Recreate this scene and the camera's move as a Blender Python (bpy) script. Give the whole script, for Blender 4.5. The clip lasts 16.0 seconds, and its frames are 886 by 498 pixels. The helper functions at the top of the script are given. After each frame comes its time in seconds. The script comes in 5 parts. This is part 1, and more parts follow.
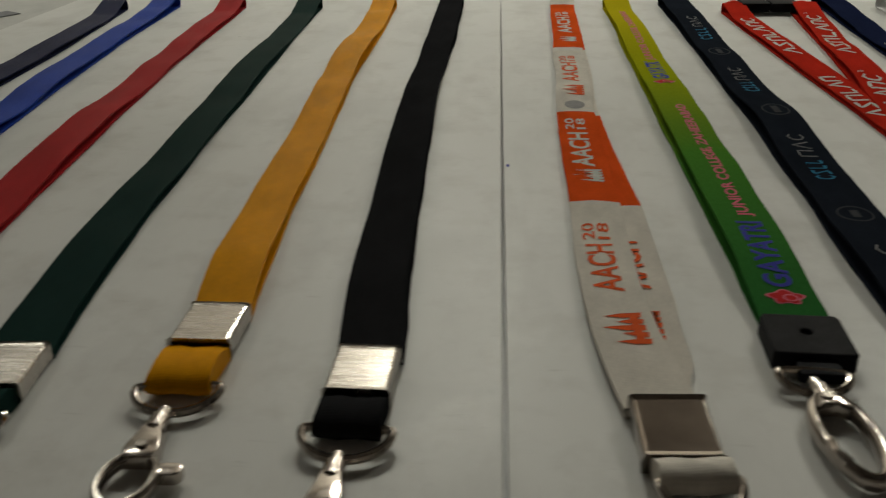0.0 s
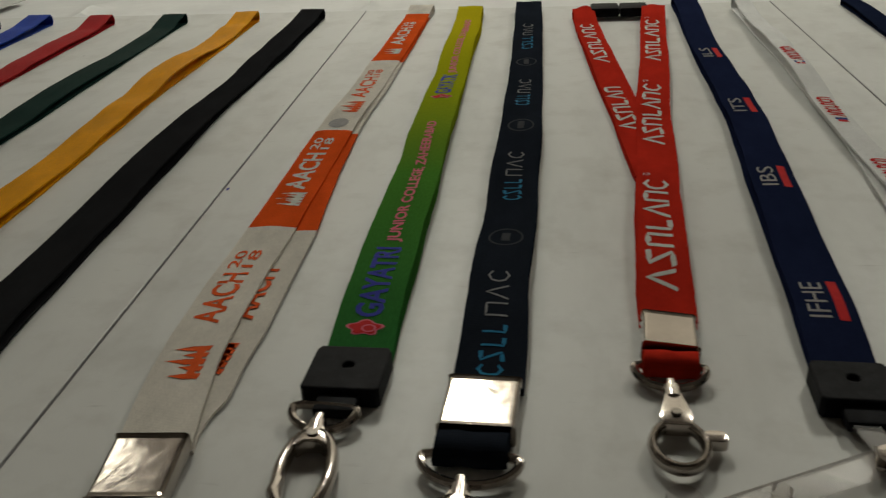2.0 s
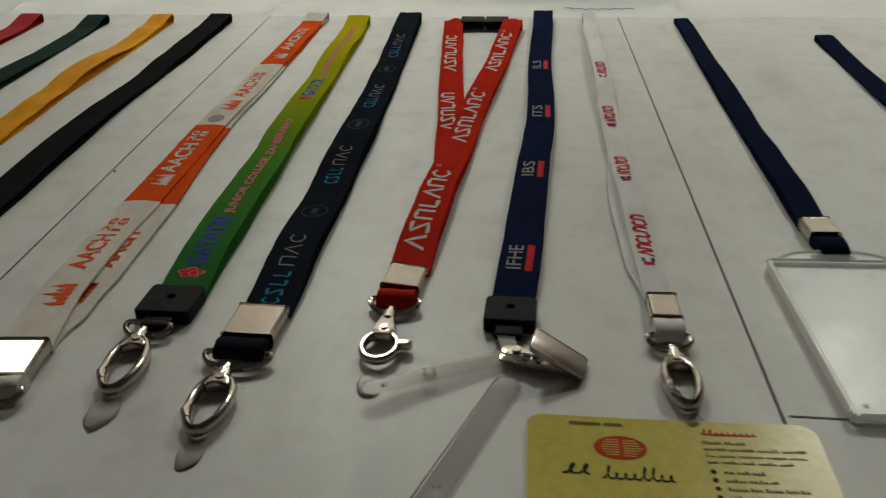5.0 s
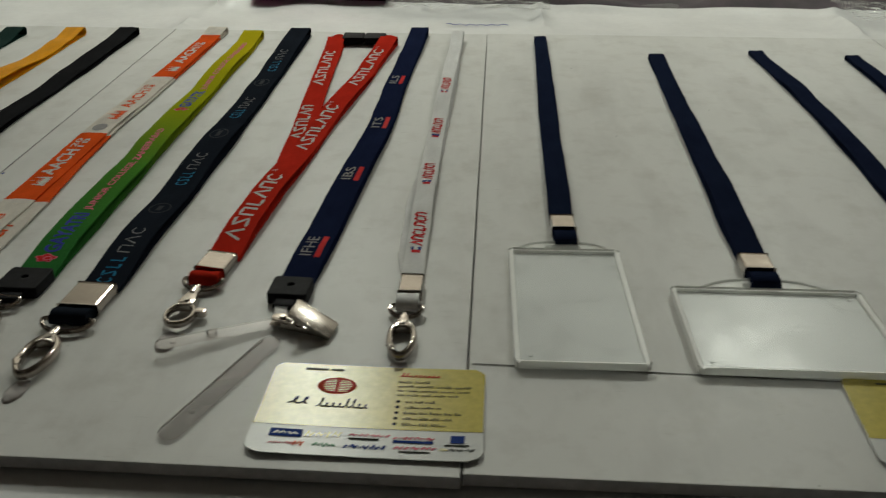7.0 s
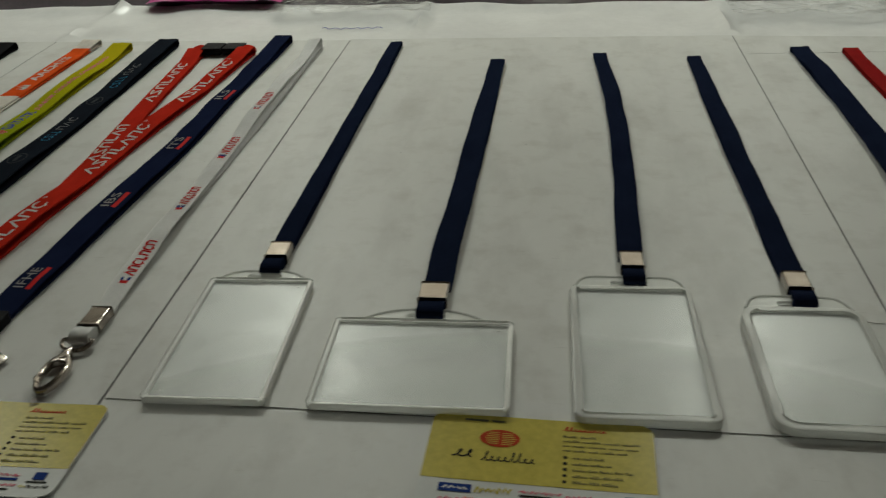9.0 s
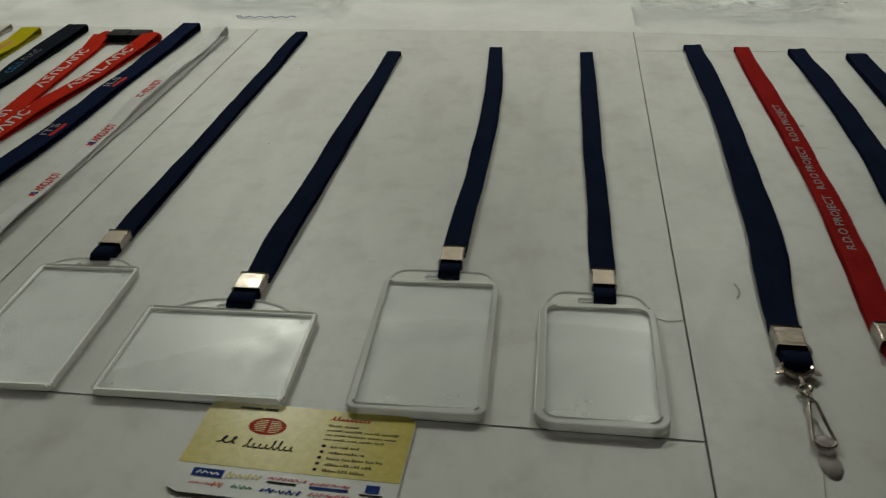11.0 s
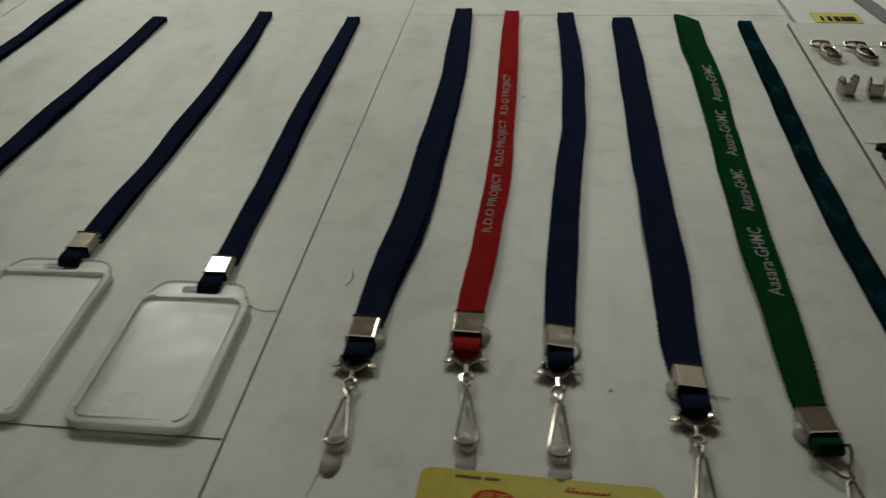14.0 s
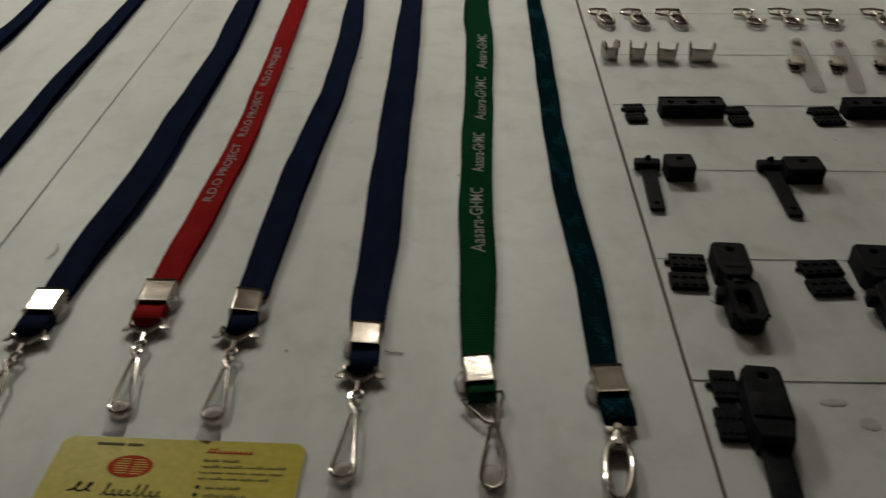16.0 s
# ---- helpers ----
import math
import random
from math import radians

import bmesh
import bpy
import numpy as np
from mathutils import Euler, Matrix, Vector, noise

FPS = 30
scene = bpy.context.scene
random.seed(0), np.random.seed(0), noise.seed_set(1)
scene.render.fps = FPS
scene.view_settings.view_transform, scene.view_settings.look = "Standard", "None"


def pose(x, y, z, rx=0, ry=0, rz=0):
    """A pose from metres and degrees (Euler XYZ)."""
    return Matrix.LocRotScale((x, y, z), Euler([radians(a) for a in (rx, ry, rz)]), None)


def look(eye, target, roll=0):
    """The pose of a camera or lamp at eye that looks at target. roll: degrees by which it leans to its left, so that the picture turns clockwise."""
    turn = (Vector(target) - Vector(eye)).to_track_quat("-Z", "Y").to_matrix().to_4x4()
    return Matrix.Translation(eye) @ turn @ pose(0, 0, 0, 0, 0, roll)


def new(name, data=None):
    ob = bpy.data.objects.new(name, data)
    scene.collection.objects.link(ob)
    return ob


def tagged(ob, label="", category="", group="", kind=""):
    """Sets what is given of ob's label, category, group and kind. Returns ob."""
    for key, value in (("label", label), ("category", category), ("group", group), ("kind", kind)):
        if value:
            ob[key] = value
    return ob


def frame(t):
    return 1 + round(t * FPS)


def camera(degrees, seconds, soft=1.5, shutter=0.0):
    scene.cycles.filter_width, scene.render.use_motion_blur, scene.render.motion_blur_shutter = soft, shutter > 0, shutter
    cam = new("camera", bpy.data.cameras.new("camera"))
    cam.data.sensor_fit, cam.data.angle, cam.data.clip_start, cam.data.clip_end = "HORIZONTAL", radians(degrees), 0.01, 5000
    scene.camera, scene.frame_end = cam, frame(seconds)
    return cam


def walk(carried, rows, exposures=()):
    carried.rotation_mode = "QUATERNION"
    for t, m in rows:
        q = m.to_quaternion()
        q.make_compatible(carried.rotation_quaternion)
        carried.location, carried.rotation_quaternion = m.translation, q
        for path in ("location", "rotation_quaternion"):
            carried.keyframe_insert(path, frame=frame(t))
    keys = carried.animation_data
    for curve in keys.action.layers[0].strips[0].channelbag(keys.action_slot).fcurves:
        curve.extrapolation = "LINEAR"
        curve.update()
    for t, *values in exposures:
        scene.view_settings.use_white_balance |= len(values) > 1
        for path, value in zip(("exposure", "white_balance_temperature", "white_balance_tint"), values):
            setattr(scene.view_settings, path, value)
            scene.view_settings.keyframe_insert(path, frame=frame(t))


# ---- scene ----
cam = camera(54.0, 16.0, soft=1.3, shutter=0.5)
PATH = [  # seconds, eye, Euler angles
    (0.0, -0.2971, -0.1545, 0.1311, 64.05, 0.93, 5.50),
    (0.5, -0.2609, -0.1485, 0.1363, 63.69, 1.61, 5.94),
    (1.0, -0.2245, -0.1434, 0.1381, 63.73, 1.59, 6.23),
    (1.5, -0.1893, -0.1375, 0.1367, 63.87, 1.95, 6.93),
    (2.0, -0.1638, -0.1387, 0.1389, 63.76, 2.70, 6.94),
    (2.5, -0.1511, -0.1409, 0.1400, 63.50, 2.51, 6.28),
    (3.0, -0.1416, -0.1487, 0.1433, 63.47, 2.14, 5.98),
    (3.5, -0.1305, -0.1615, 0.1482, 63.42, 1.98, 5.92),
    (4.0, -0.1175, -0.1797, 0.1552, 63.29, 1.63, 5.63),
    (6.5, -0.0214, -0.2937, 0.2093, 62.31, -0.08, 3.95),
    (7.0, 0.0070, -0.3035, 0.2169, 62.36, -0.15, 3.41),
    (7.5, 0.0446, -0.3036, 0.2267, 62.13, -0.34, 3.37),
    (8.0, 0.1002, -0.3003, 0.2435, 61.11, 0.31, 4.45),
    (8.5, 0.1561, -0.2921, 0.2500, 60.52, 1.57, 5.55),
    (9.0, 0.1993, -0.2913, 0.2519, 60.47, 2.12, 6.09),
    (11.5, 0.3191, -0.2851, 0.2580, 59.18, 0.92, 6.40),
    (12.0, 0.3511, -0.2750, 0.2579, 58.55, 1.01, 6.22),
    (12.5, 0.4004, -0.2629, 0.2636, 57.46, 1.55, 7.32),
    (13.0, 0.4274, -0.2593, 0.2658, 56.95, 0.91, 6.52),
    (13.5, 0.4510, -0.2579, 0.2682, 56.48, 0.16, 5.38),
    (14.0, 0.4921, -0.2528, 0.2715, 55.90, 0.94, 5.21),
    (14.5, 0.5328, -0.2433, 0.2665, 55.86, 1.89, 5.01),
    (15.0, 0.5455, -0.2456, 0.2639, 55.70, 0.11, 2.64),
    (15.5, 0.5679, -0.2485, 0.2628, 55.16, -0.56, 1.24),
    (16.0, 0.6060, -0.2515, 0.2564, 55.26, 0.06, 0.07),
]
TINT = [(0.0, -0.17, 6500, 8), (4.0, -0.08, 6450, 8), (6.5, 0.0, 6250, 5), (7.5, -0.04, 6250, 4), (9.0, -0.17, 6250, 3), (12.5, -0.17, 6300, 3), (13.5, -0.16, 6300, 3), (15.0, -0.03, 6300, 5), (16.0, -0.08, 6500, 10)]
walk(cam, [(t, pose(x, y, z, rx, ry, rz)) for t, x, y, z, rx, ry, rz in PATH], TINT)

# ---------------------------------------------------------------- light
world = bpy.data.worlds.new("hall_air")
scene.world = world
world.use_nodes = True
world.node_tree.nodes["Background"].inputs[0].default_value = (0.9, 0.95, 1.0, 1)
world.node_tree.nodes["Background"].inputs[1].default_value = 0.055


def aimed_lamp(x, y, z, size, watts, colour=(1.0, 0.985, 0.86)):
    lamp = bpy.data.lights.new("unseen_lamp", "AREA")
    lamp.shape, lamp.size, lamp.energy, lamp.color = "SQUARE", size, watts, colour
    ob = new("unseen_lamp", lamp)
    ob.matrix_world = look((x, y, z), (x * 0.8, 0.25, 0))
    return ob


# two booth lamps above and beyond the table
aimed_lamp(-0.45, 1.70, 1.30, 0.20, 8.0)
aimed_lamp(0.73, 1.70, 1.30, 0.20, 6.3)
# two unseen fill lamps, added to lift the left and the near side
aimed_lamp(-1.9, 1.9, 2.10, 0.40, 6.0)
aimed_lamp(0.2, -1.5, 2.1, 0.60, 0.12, (1.0, 0.97, 0.93))
# unseen fill lamps added to brighten the far wall that the boards reflect
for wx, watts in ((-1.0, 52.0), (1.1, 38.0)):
    wash = aimed_lamp(wx, 1.7, 2.1, 0.5, watts)
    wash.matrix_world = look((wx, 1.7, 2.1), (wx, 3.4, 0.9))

# ---------------------------------------------------------------- materials


def nodes_of(name):
    m = bpy.data.materials.new(name)
    m.use_nodes = True
    nt = m.node_tree
    return m, nt, nt.nodes["Principled BSDF"]


def tex_noise(nt, scale, detail=4.0, vec=None, rough=0.6):
    n = nt.nodes.new("ShaderNodeTexNoise")
    n.inputs["Scale"].default_value, n.inputs["Detail"].default_value, n.inputs["Roughness"].default_value = scale, detail, rough
    if vec is not None:
        nt.links.new(vec, n.inputs["Vector"])
    return n.outputs["Fac"]


def ramp(nt, fac, stops, mode="LINEAR"):
    r = nt.nodes.new("ShaderNodeValToRGB")
    r.color_ramp.interpolation = mode
    while len(r.color_ramp.elements) < len(stops):
        r.color_ramp.elements.new(0.5)
    for e, (p, c) in zip(r.color_ramp.elements, stops):
        e.position, e.color = p, (*c, 1)
    nt.links.new(fac, r.inputs["Fac"])
    return r.outputs["Color"]


def blend(nt, a, b, fac, mode="MULTIPLY"):
    n = nt.nodes.new("ShaderNodeMix")
    n.data_type, n.blend_type = "RGBA", mode
    if isinstance(fac, float):
        n.inputs["Factor"].default_value = fac
    else:
        nt.links.new(fac, n.inputs["Factor"])
    for v, s in ((a, n.inputs[6]), (b, n.inputs[7])):
        if isinstance(v, tuple):
            s.default_value = (*v, 1)
        else:
            nt.links.new(v, s)
    return n.outputs[2]


def relief(nt, bsdf, height, strength, distance, under=None):
    b = nt.nodes.new("ShaderNodeBump")
    b.inputs["Strength"].default_value, b.inputs["Distance"].default_value = strength, distance
    nt.links.new(height, b.inputs["Height"])
    if under is not None:
        nt.links.new(under, b.inputs["Normal"])
    nt.links.new(b.outputs["Normal"], bsdf.inputs["Normal"])
    return b.outputs["Normal"]


def coords(nt, kind="Object"):
    return nt.nodes.new("ShaderNodeTexCoord").outputs[kind]


def scaled(nt, vec, s):
    n = nt.nodes.new("ShaderNodeMapping")
    n.inputs["Scale"].default_value = s
    nt.links.new(vec, n.inputs["Vector"])
    return n.outputs["Vector"]


def plain(name, colour, rough=0.5, metal=0.0, grain=0.12, scale=60.0, bump=0.0, spec=0.5):
    m, nt, b = nodes_of(name)
    vec = coords(nt)
    f1, f2 = tex_noise(nt, scale, 5, vec), tex_noise(nt, scale * 9, 3, vec)
    lo = tuple(max(0.0, c * (1 - grain)) for c in colour)
    hi = tuple(min(1.0, c * (1 + grain)) for c in colour)
    c = ramp(nt, f1, [(0.3, lo), (0.7, hi)])
    c = blend(nt, c, ramp(nt, f2, [(0.3, (1 - grain * 0.6,) * 3), (0.6, (1, 1, 1))]), 1.0)
    nt.links.new(c, b.inputs["Base Color"])
    b.inputs["Roughness"].default_value, b.inputs["Metallic"].default_value = rough, metal
    b.inputs["Specular IOR Level"].default_value = spec
    if bump:
        relief(nt, b, f2, bump, 0.0004)
    return m


def woven(name, colour, ribs=900.0, strength=0.5, sheen=0.25, rough=0.62, satin=0.0):
    """Narrow woven tape: weft ribs across the tape, fine warp, faint stains. UV is in metres. satin paints glints into
    the colour.
    """
    m, nt, b = nodes_of(name)
    uv = coords(nt, "UV")
    w = nt.nodes.new("ShaderNodeTexWave")
    w.wave_type, w.bands_direction, w.wave_profile = "BANDS", "Y", "SIN"
    w.inputs["Scale"].default_value, w.inputs["Distortion"].default_value = ribs / 3.14, 0.6
    nt.links.new(uv, w.inputs["Vector"])
    warp = tex_noise(nt, 1.0, 2, scaled(nt, uv, (3200, 500, 1)))
    cloud = tex_noise(nt, 1.0, 4, scaled(nt, uv, (70, 30, 1)))
    lo, hi = tuple(c * 0.84 for c in colour), tuple(min(1, c * 1.16) for c in colour)
    c = ramp(nt, cloud, [(0.28, lo), (0.72, hi)])
    c = blend(nt, c, ramp(nt, warp, [(0.3, (0.86,) * 3), (0.65, (1, 1, 1))]), 1.0)
    c = blend(nt, c, ramp(nt, w.outputs["Fac"], [(0.0, (0.72,) * 3), (0.6, (1, 1, 1))]), strength)
    nt.links.new(c, b.inputs["Base Color"])
    b.inputs["Roughness"].default_value = rough
    b.inputs["Specular IOR Level"].default_value = 0.0
    n1 = relief(nt, b, w.outputs["Fac"], 0.35 * strength, 0.0003)
    relief(nt, b, warp, 0.25, 0.0002, n1)
    if satin:
        b.inputs["Roughness"].default_value = 0.38
        b.inputs["Specular IOR Level"].default_value = 0.0
        # satin glints are painted as brighter patches in the base colour; specular is off
        painted_glint = tex_noise(nt, 1.0, 2, scaled(nt, uv, (1100, 650, 1)))
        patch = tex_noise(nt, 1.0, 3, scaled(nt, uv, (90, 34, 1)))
        fine = blend(nt, ramp(nt, painted_glint, [(0.48, (0, 0, 0)), (0.62, (satin,) * 3)]), ramp(nt, patch, [(0.50, (0.05,) * 3), (0.62, (1, 1, 1))]), 1.0)
        glint_colour = blend(nt, c, tuple(min(1, k * 6.0) for k in colour), fine, "MIX")
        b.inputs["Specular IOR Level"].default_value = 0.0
        nt.links.new(glint_colour, b.inputs["Base Color"])
    return m


def clear(name, tint, body, rough, gloss=0.5, milk=(0.75, 0.75, 0.73)):
    """Clear or milky plastic: light passes, the rest is a glossy milky skin."""
    m, nt, b = nodes_of(name)
    out = nt.nodes["Material Output"]
    t = nt.nodes.new("ShaderNodeBsdfTransparent")
    t.inputs["Color"].default_value = (*tint, 1)
    vec = coords(nt)
    f = tex_noise(nt, 45, 5, vec)
    c = ramp(nt, f, [(0.3, tuple(k * 0.9 for k in milk)), (0.7, milk)])
    nt.links.new(c, b.inputs["Base Color"])
    rr = ramp(nt, f, [(0.3, (rough * 0.75,) * 3), (0.75, (rough * 1.35,) * 3)])
    nt.links.new(rr, b.inputs["Roughness"])
    b.inputs["Specular IOR Level"].default_value = gloss
    fr = nt.nodes.new("ShaderNodeFresnel")
    fr.inputs["IOR"].default_value = 1.22
    add = nt.nodes.new("ShaderNodeMath")
    add.operation, add.use_clamp = "ADD", True
    add.inputs[1].default_value = body
    nt.links.new(fr.outputs[0], add.inputs[0])
    mix = nt.nodes.new("ShaderNodeMixShader")
    nt.links.new(add.outputs[0], mix.inputs[0])
    nt.links.new(t.outputs[0], mix.inputs[1])
    nt.links.new(b.outputs[0], mix.inputs[2])
    nt.links.new(mix.outputs[0], out.inputs["Surface"])
    relief(nt, b, tex_noise(nt, 25, 3, vec), 0.15, 0.001)
    return m


def steel(name, rough, brushed=0.0, colour=(0.62, 0.58, 0.54)):
    m, nt, b = nodes_of(name)
    vec = coords(nt)
    f = tex_noise(nt, 1.0, 4, scaled(nt, vec, (120, 1800 if brushed else 140, 120)))
    cl = tex_noise(nt, 130, 4, vec)
    c = ramp(nt, cl, [(0.25, tuple(k * 0.8 for k in colour)), (0.7, colour)])
    nt.links.new(c, b.inputs["Base Color"])
    b.inputs["Metallic"].default_value = 1.0
    nt.links.new(ramp(nt, f, [(0.3, (rough * 0.7,) * 3), (0.7, (rough * 1.4,) * 3)]), b.inputs["Roughness"])
    n1 = relief(nt, b, f, 0.08 + brushed * 0.12, 0.0002)
    relief(nt, b, tex_noise(nt, 260, 2, vec), 0.10, 0.0004, n1)
    return m


def board_white():
    m, nt, b = nodes_of("white_laminated_board")
    vec = coords(nt)
    big, mid, fine = tex_noise(nt, 5, 5, vec), tex_noise(nt, 38, 6, vec), tex_noise(nt, 700, 3, vec)
    c = ramp(nt, big, [(0.3, (0.62, 0.62, 0.60)), (0.7, (0.70, 0.70, 0.685))])
    smudge = ramp(nt, mid, [(0.30, (0.86, 0.85, 0.835)), (0.50, (1, 1, 1))])
    c = blend(nt, c, smudge, 1.0)
    v = nt.nodes.new("ShaderNodeTexVoronoi")
    v.inputs["Scale"].default_value = 34
    nt.links.new(vec, v.inputs["Vector"])
    speck = ramp(nt, v.outputs["Distance"], [(0.0, (0.35, 0.34, 0.33)), (0.022, (1, 1, 1))])
    c = blend(nt, c, speck, 0.8)
    smear = tex_noise(nt, 1.0, 5, scaled(nt, vec, (26, 9, 26)))
    c = blend(nt, c, ramp(nt, smear, [(0.36, (0.86, 0.855, 0.85)), (0.52, (1, 1, 1))]), 0.75)
    scuff = tex_noise(nt, 1.0, 3, scaled(nt, vec, (60, 420, 60)))
    c = blend(nt, c, ramp(nt, scuff, [(0.24, (0.80, 0.79, 0.78)), (0.34, (1, 1, 1))]), 0.7)
    nt.links.new(c, b.inputs["Base Color"])
    nt.links.new(ramp(nt, mid, [(0.3, (0.42,) * 3), (0.7, (0.52,) * 3)]), b.inputs["Roughness"])
    b.inputs["Specular IOR Level"].default_value = 0.6
    n1 = relief(nt, b, tex_noise(nt, 14, 3, vec), 0.12, 0.003)
    relief(nt, b, fine, 0.05, 0.0003, n1)
    return m


BOARD = board_white()
COVER = plain("white_plastic_table_cover", (0.74, 0.74, 0.74), 0.32, 0, 0.08, 12, 0.1)
EDGE = plain("cut_board_edge", (0.40, 0.33, 0.29), 0.8, 0, 0.3, 300)
SEAMDARK = plain("pencil_line", (0.15, 0.145, 0.14), 0.8, 0, 0.3, 200)
FOAM = plain("grey_board_edge", (0.42, 0.41, 0.42), 0.75, 0, 0.15, 200)
WALLM = plain("pale_hall_wall", (0.60, 0.56, 0.51), 0.85, 0, 0.25, 1.5)
CEILM = plain("dark_hall_ceiling", (0.20, 0.175, 0.155), 0.85, 0, 0.3, 1.0)
FLOORM = plain("grey_hall_carpet", (0.12, 0.11, 0.11), 0.9, 0, 0.3, 30)
CHROME = steel("bright_nickel", 0.15, 0.0, (0.50, 0.45, 0.41))
CRIMP = steel("pressed_nickel_sheet", 0.12, 0.0, (0.38, 0.335, 0.295))
DULL = steel("dull_nickel_sheet", 0.2, 0.0, (0.46, 0.42, 0.38))
BRUSHED = steel("brushed_nickel_sheet", 0.24, 1.0, (0.50, 0.46, 0.42))
BLACKP = plain("black_moulded_plastic", (0.014, 0.014, 0.017), 0.5, 0, 0.4, 160, 0.12, 0.03)
RIMP = clear("milky_rim_plastic", (0.97, 0.98, 0.97), 0.52, 0.35, 0.4, (1.0, 1.0, 0.98))
SHEETP = clear("clear_sheet_plastic", (0.985, 0.99, 0.985), 0.20, 0.30, 0.32, (0.92, 0.93, 0.92))
STRAPL = clear("pale_vinyl", (0.95, 0.94, 0.93), 0.10, 0.34, 0.5, (0.76, 0.73, 0.71))
STRAPP = clear("clear_vinyl", (0.982, 0.976, 0.972), 0.06, 0.4, 0.5, (0.72, 0.67, 0.65))
GLUED = clear("milky_hot_glue", (0.96, 0.94, 0.93), 0.32, 0.16, 0.7, (0.70, 0.64, 0.62))
# flat clear drops below the hook tips, slightly darker than the board
SMEARP = clear("thin_clear_drop", (0.985, 0.975, 0.97), 0.05, 0.3, 0.5, (0.74, 0.70, 0.69))
NAVY = woven("navy_woven_tape", (0.014, 0.020, 0.046), 800, 0.7)
NAVYP = woven("navy_printed_tape", (0.015, 0.021, 0.056), 1400, 0.2)
BLUE = woven("royal_blue_satin", (0.016, 0.055, 0.36), 1500, 0.2, 0.2, 0.45)
MIDN = woven("midnight_satin", (0.012, 0.017, 0.06), 1500, 0.2, 0.2, 0.45)
RED = woven("red_satin_tape", (0.40, 0.014, 0.018), 1500, 0.2, 0.2, 0.5)
DGREEN = woven("bottle_green_satin", (0.009, 0.031, 0.027), 1500, 0.2, 0.2, 0.5)
YELLOW = woven("golden_yellow_satin", (0.84, 0.36, 0.004), 1500, 0.25, 0.15, 0.42)
BLACK = woven("black_tape", (0.021, 0.021, 0.023), 1200, 0.3, 0.2, 0.6)
BLACKB = woven("blue_black_tape", (0.017, 0.021, 0.030), 1200, 0.3, 0.2, 0.6)
ORANGE = woven("orange_printed_tape", (0.80, 0.105, 0.02), 1500, 0.2, 0.1, 0.5)
OFFWHITE = woven("off_white_tape", (0.80, 0.75, 0.68), 1500, 0.25, 0.1, 0.5)
SCARLET = woven("scarlet_printed_tape", (0.56, 0.032, 0.018), 1500, 0.2, 0.1, 0.5)
REDRIB = woven("red_ribbed_tape", (0.35, 0.022, 0.022), 560, 0.9, 0.2, 0.65)
GREENRIB = woven("green_ribbed_tape", (0.010, 0.060, 0.024), 560, 0.9, 0.2, 0.65)
TEAL = woven("teal_satin_painted_glints", (0.003, 0.016, 0.021), 1500, 0.2, 0.3, 0.4, 0.9)
WHITET = woven("white_tape", (0.97, 0.96, 0.95), 1300, 0.3, 0.1, 0.55)


def green_yellow():
    """Printed tape fading from green by the buckle to yellow at the loop; UV v runs in metres along the tape."""
    m = woven("green_to_yellow_tape", (0.3, 0.3, 0.03), 1500, 0.2, 0.1, 0.5)
    nt = m.node_tree
    b = nt.nodes["Principled BSDF"]
    sep = nt.nodes.new("ShaderNodeSeparateXYZ")
    nt.links.new(coords(nt, "UV"), sep.inputs[0])
    fade = ramp(nt, sep.outputs["Y"], [(0.06, (0.035, 0.17, 0.045)), (0.20, (0.085, 0.25, 0.035)), (0.33, (0.36, 0.40, 0.012)), (0.5, (0.55, 0.47, 0.015))])
    grey = ramp(nt, tex_noise(nt, 1.0, 3, scaled(nt, coords(nt, "UV"), (1200, 400, 1))), [(0.3, (0.82,) * 3), (0.7, (1, 1, 1))])
    nt.links.remove(b.inputs["Base Color"].links[0])
    nt.links.new(blend(nt, fade, grey, 1.0), b.inputs["Base Color"])
    return m


FADE = green_yellow()
for satin, gloss in ((BLUE, 0.04), (MIDN, 0.04), (YELLOW, 0.02), (RED, 0.03), (DGREEN, 0.01)):
    satin.node_tree.nodes["Principled BSDF"].inputs["Specular IOR Level"].default_value = gloss


def ink(name, colour, rough=0.6, spec=0.03):
    return plain(name, colour, rough, 0, 0.1, 300, 0.0, spec)


I_WHITE = ink("white_ink", (0.66, 0.64, 0.60))
I_ORANGE = ink("orange_ink", (0.78, 0.11, 0.02))
I_RED = ink("red_ink", (0.60, 0.022, 0.025))
I_BRICK = ink("brick_red_ink", (0.50, 0.06, 0.02))
I_PINK = ink("pink_red_ink", (0.74, 0.17, 0.24))
I_BLUE = ink("blue_ink", (0.045, 0.055, 0.36))
I_CYAN = ink("sky_blue_ink", (0.02, 0.19, 0.36))
I_GREY = ink("grey_ink", (0.24, 0.24, 0.25))
I_DIM = ink("dim_grey_ink", (0.028, 0.032, 0.04))
I_BLACK = ink("black_ink", (0.03, 0.03, 0.025))
I_YEL = ink("yellow_ink", (0.62, 0.52, 0.085), 0.24, 0.28)
I_CARD = plain("white_card_stock", (0.70, 0.71, 0.70), 0.30, 0, 0.05, 60, 0.0, 0.28)
I_PRINT = ink("faint_black_print", (0.16, 0.15, 0.07))
I_SILV = ink("silver_ink", (0.34, 0.33, 0.33))
I_GREEN = ink("green_ink", (0.08, 0.28, 0.14))
I_NAVY = ink("navy_ink", (0.02, 0.05, 0.24))
I_PALE = ink("pale_grey_dirt", (0.50, 0.49, 0.47))
I_SCRATCH = ink("brown_scratch", (0.33, 0.25, 0.21))
PINKB = plain("pink_packet_film", (0.62, 0.02, 0.30), 0.3, 0, 0.2, 20)
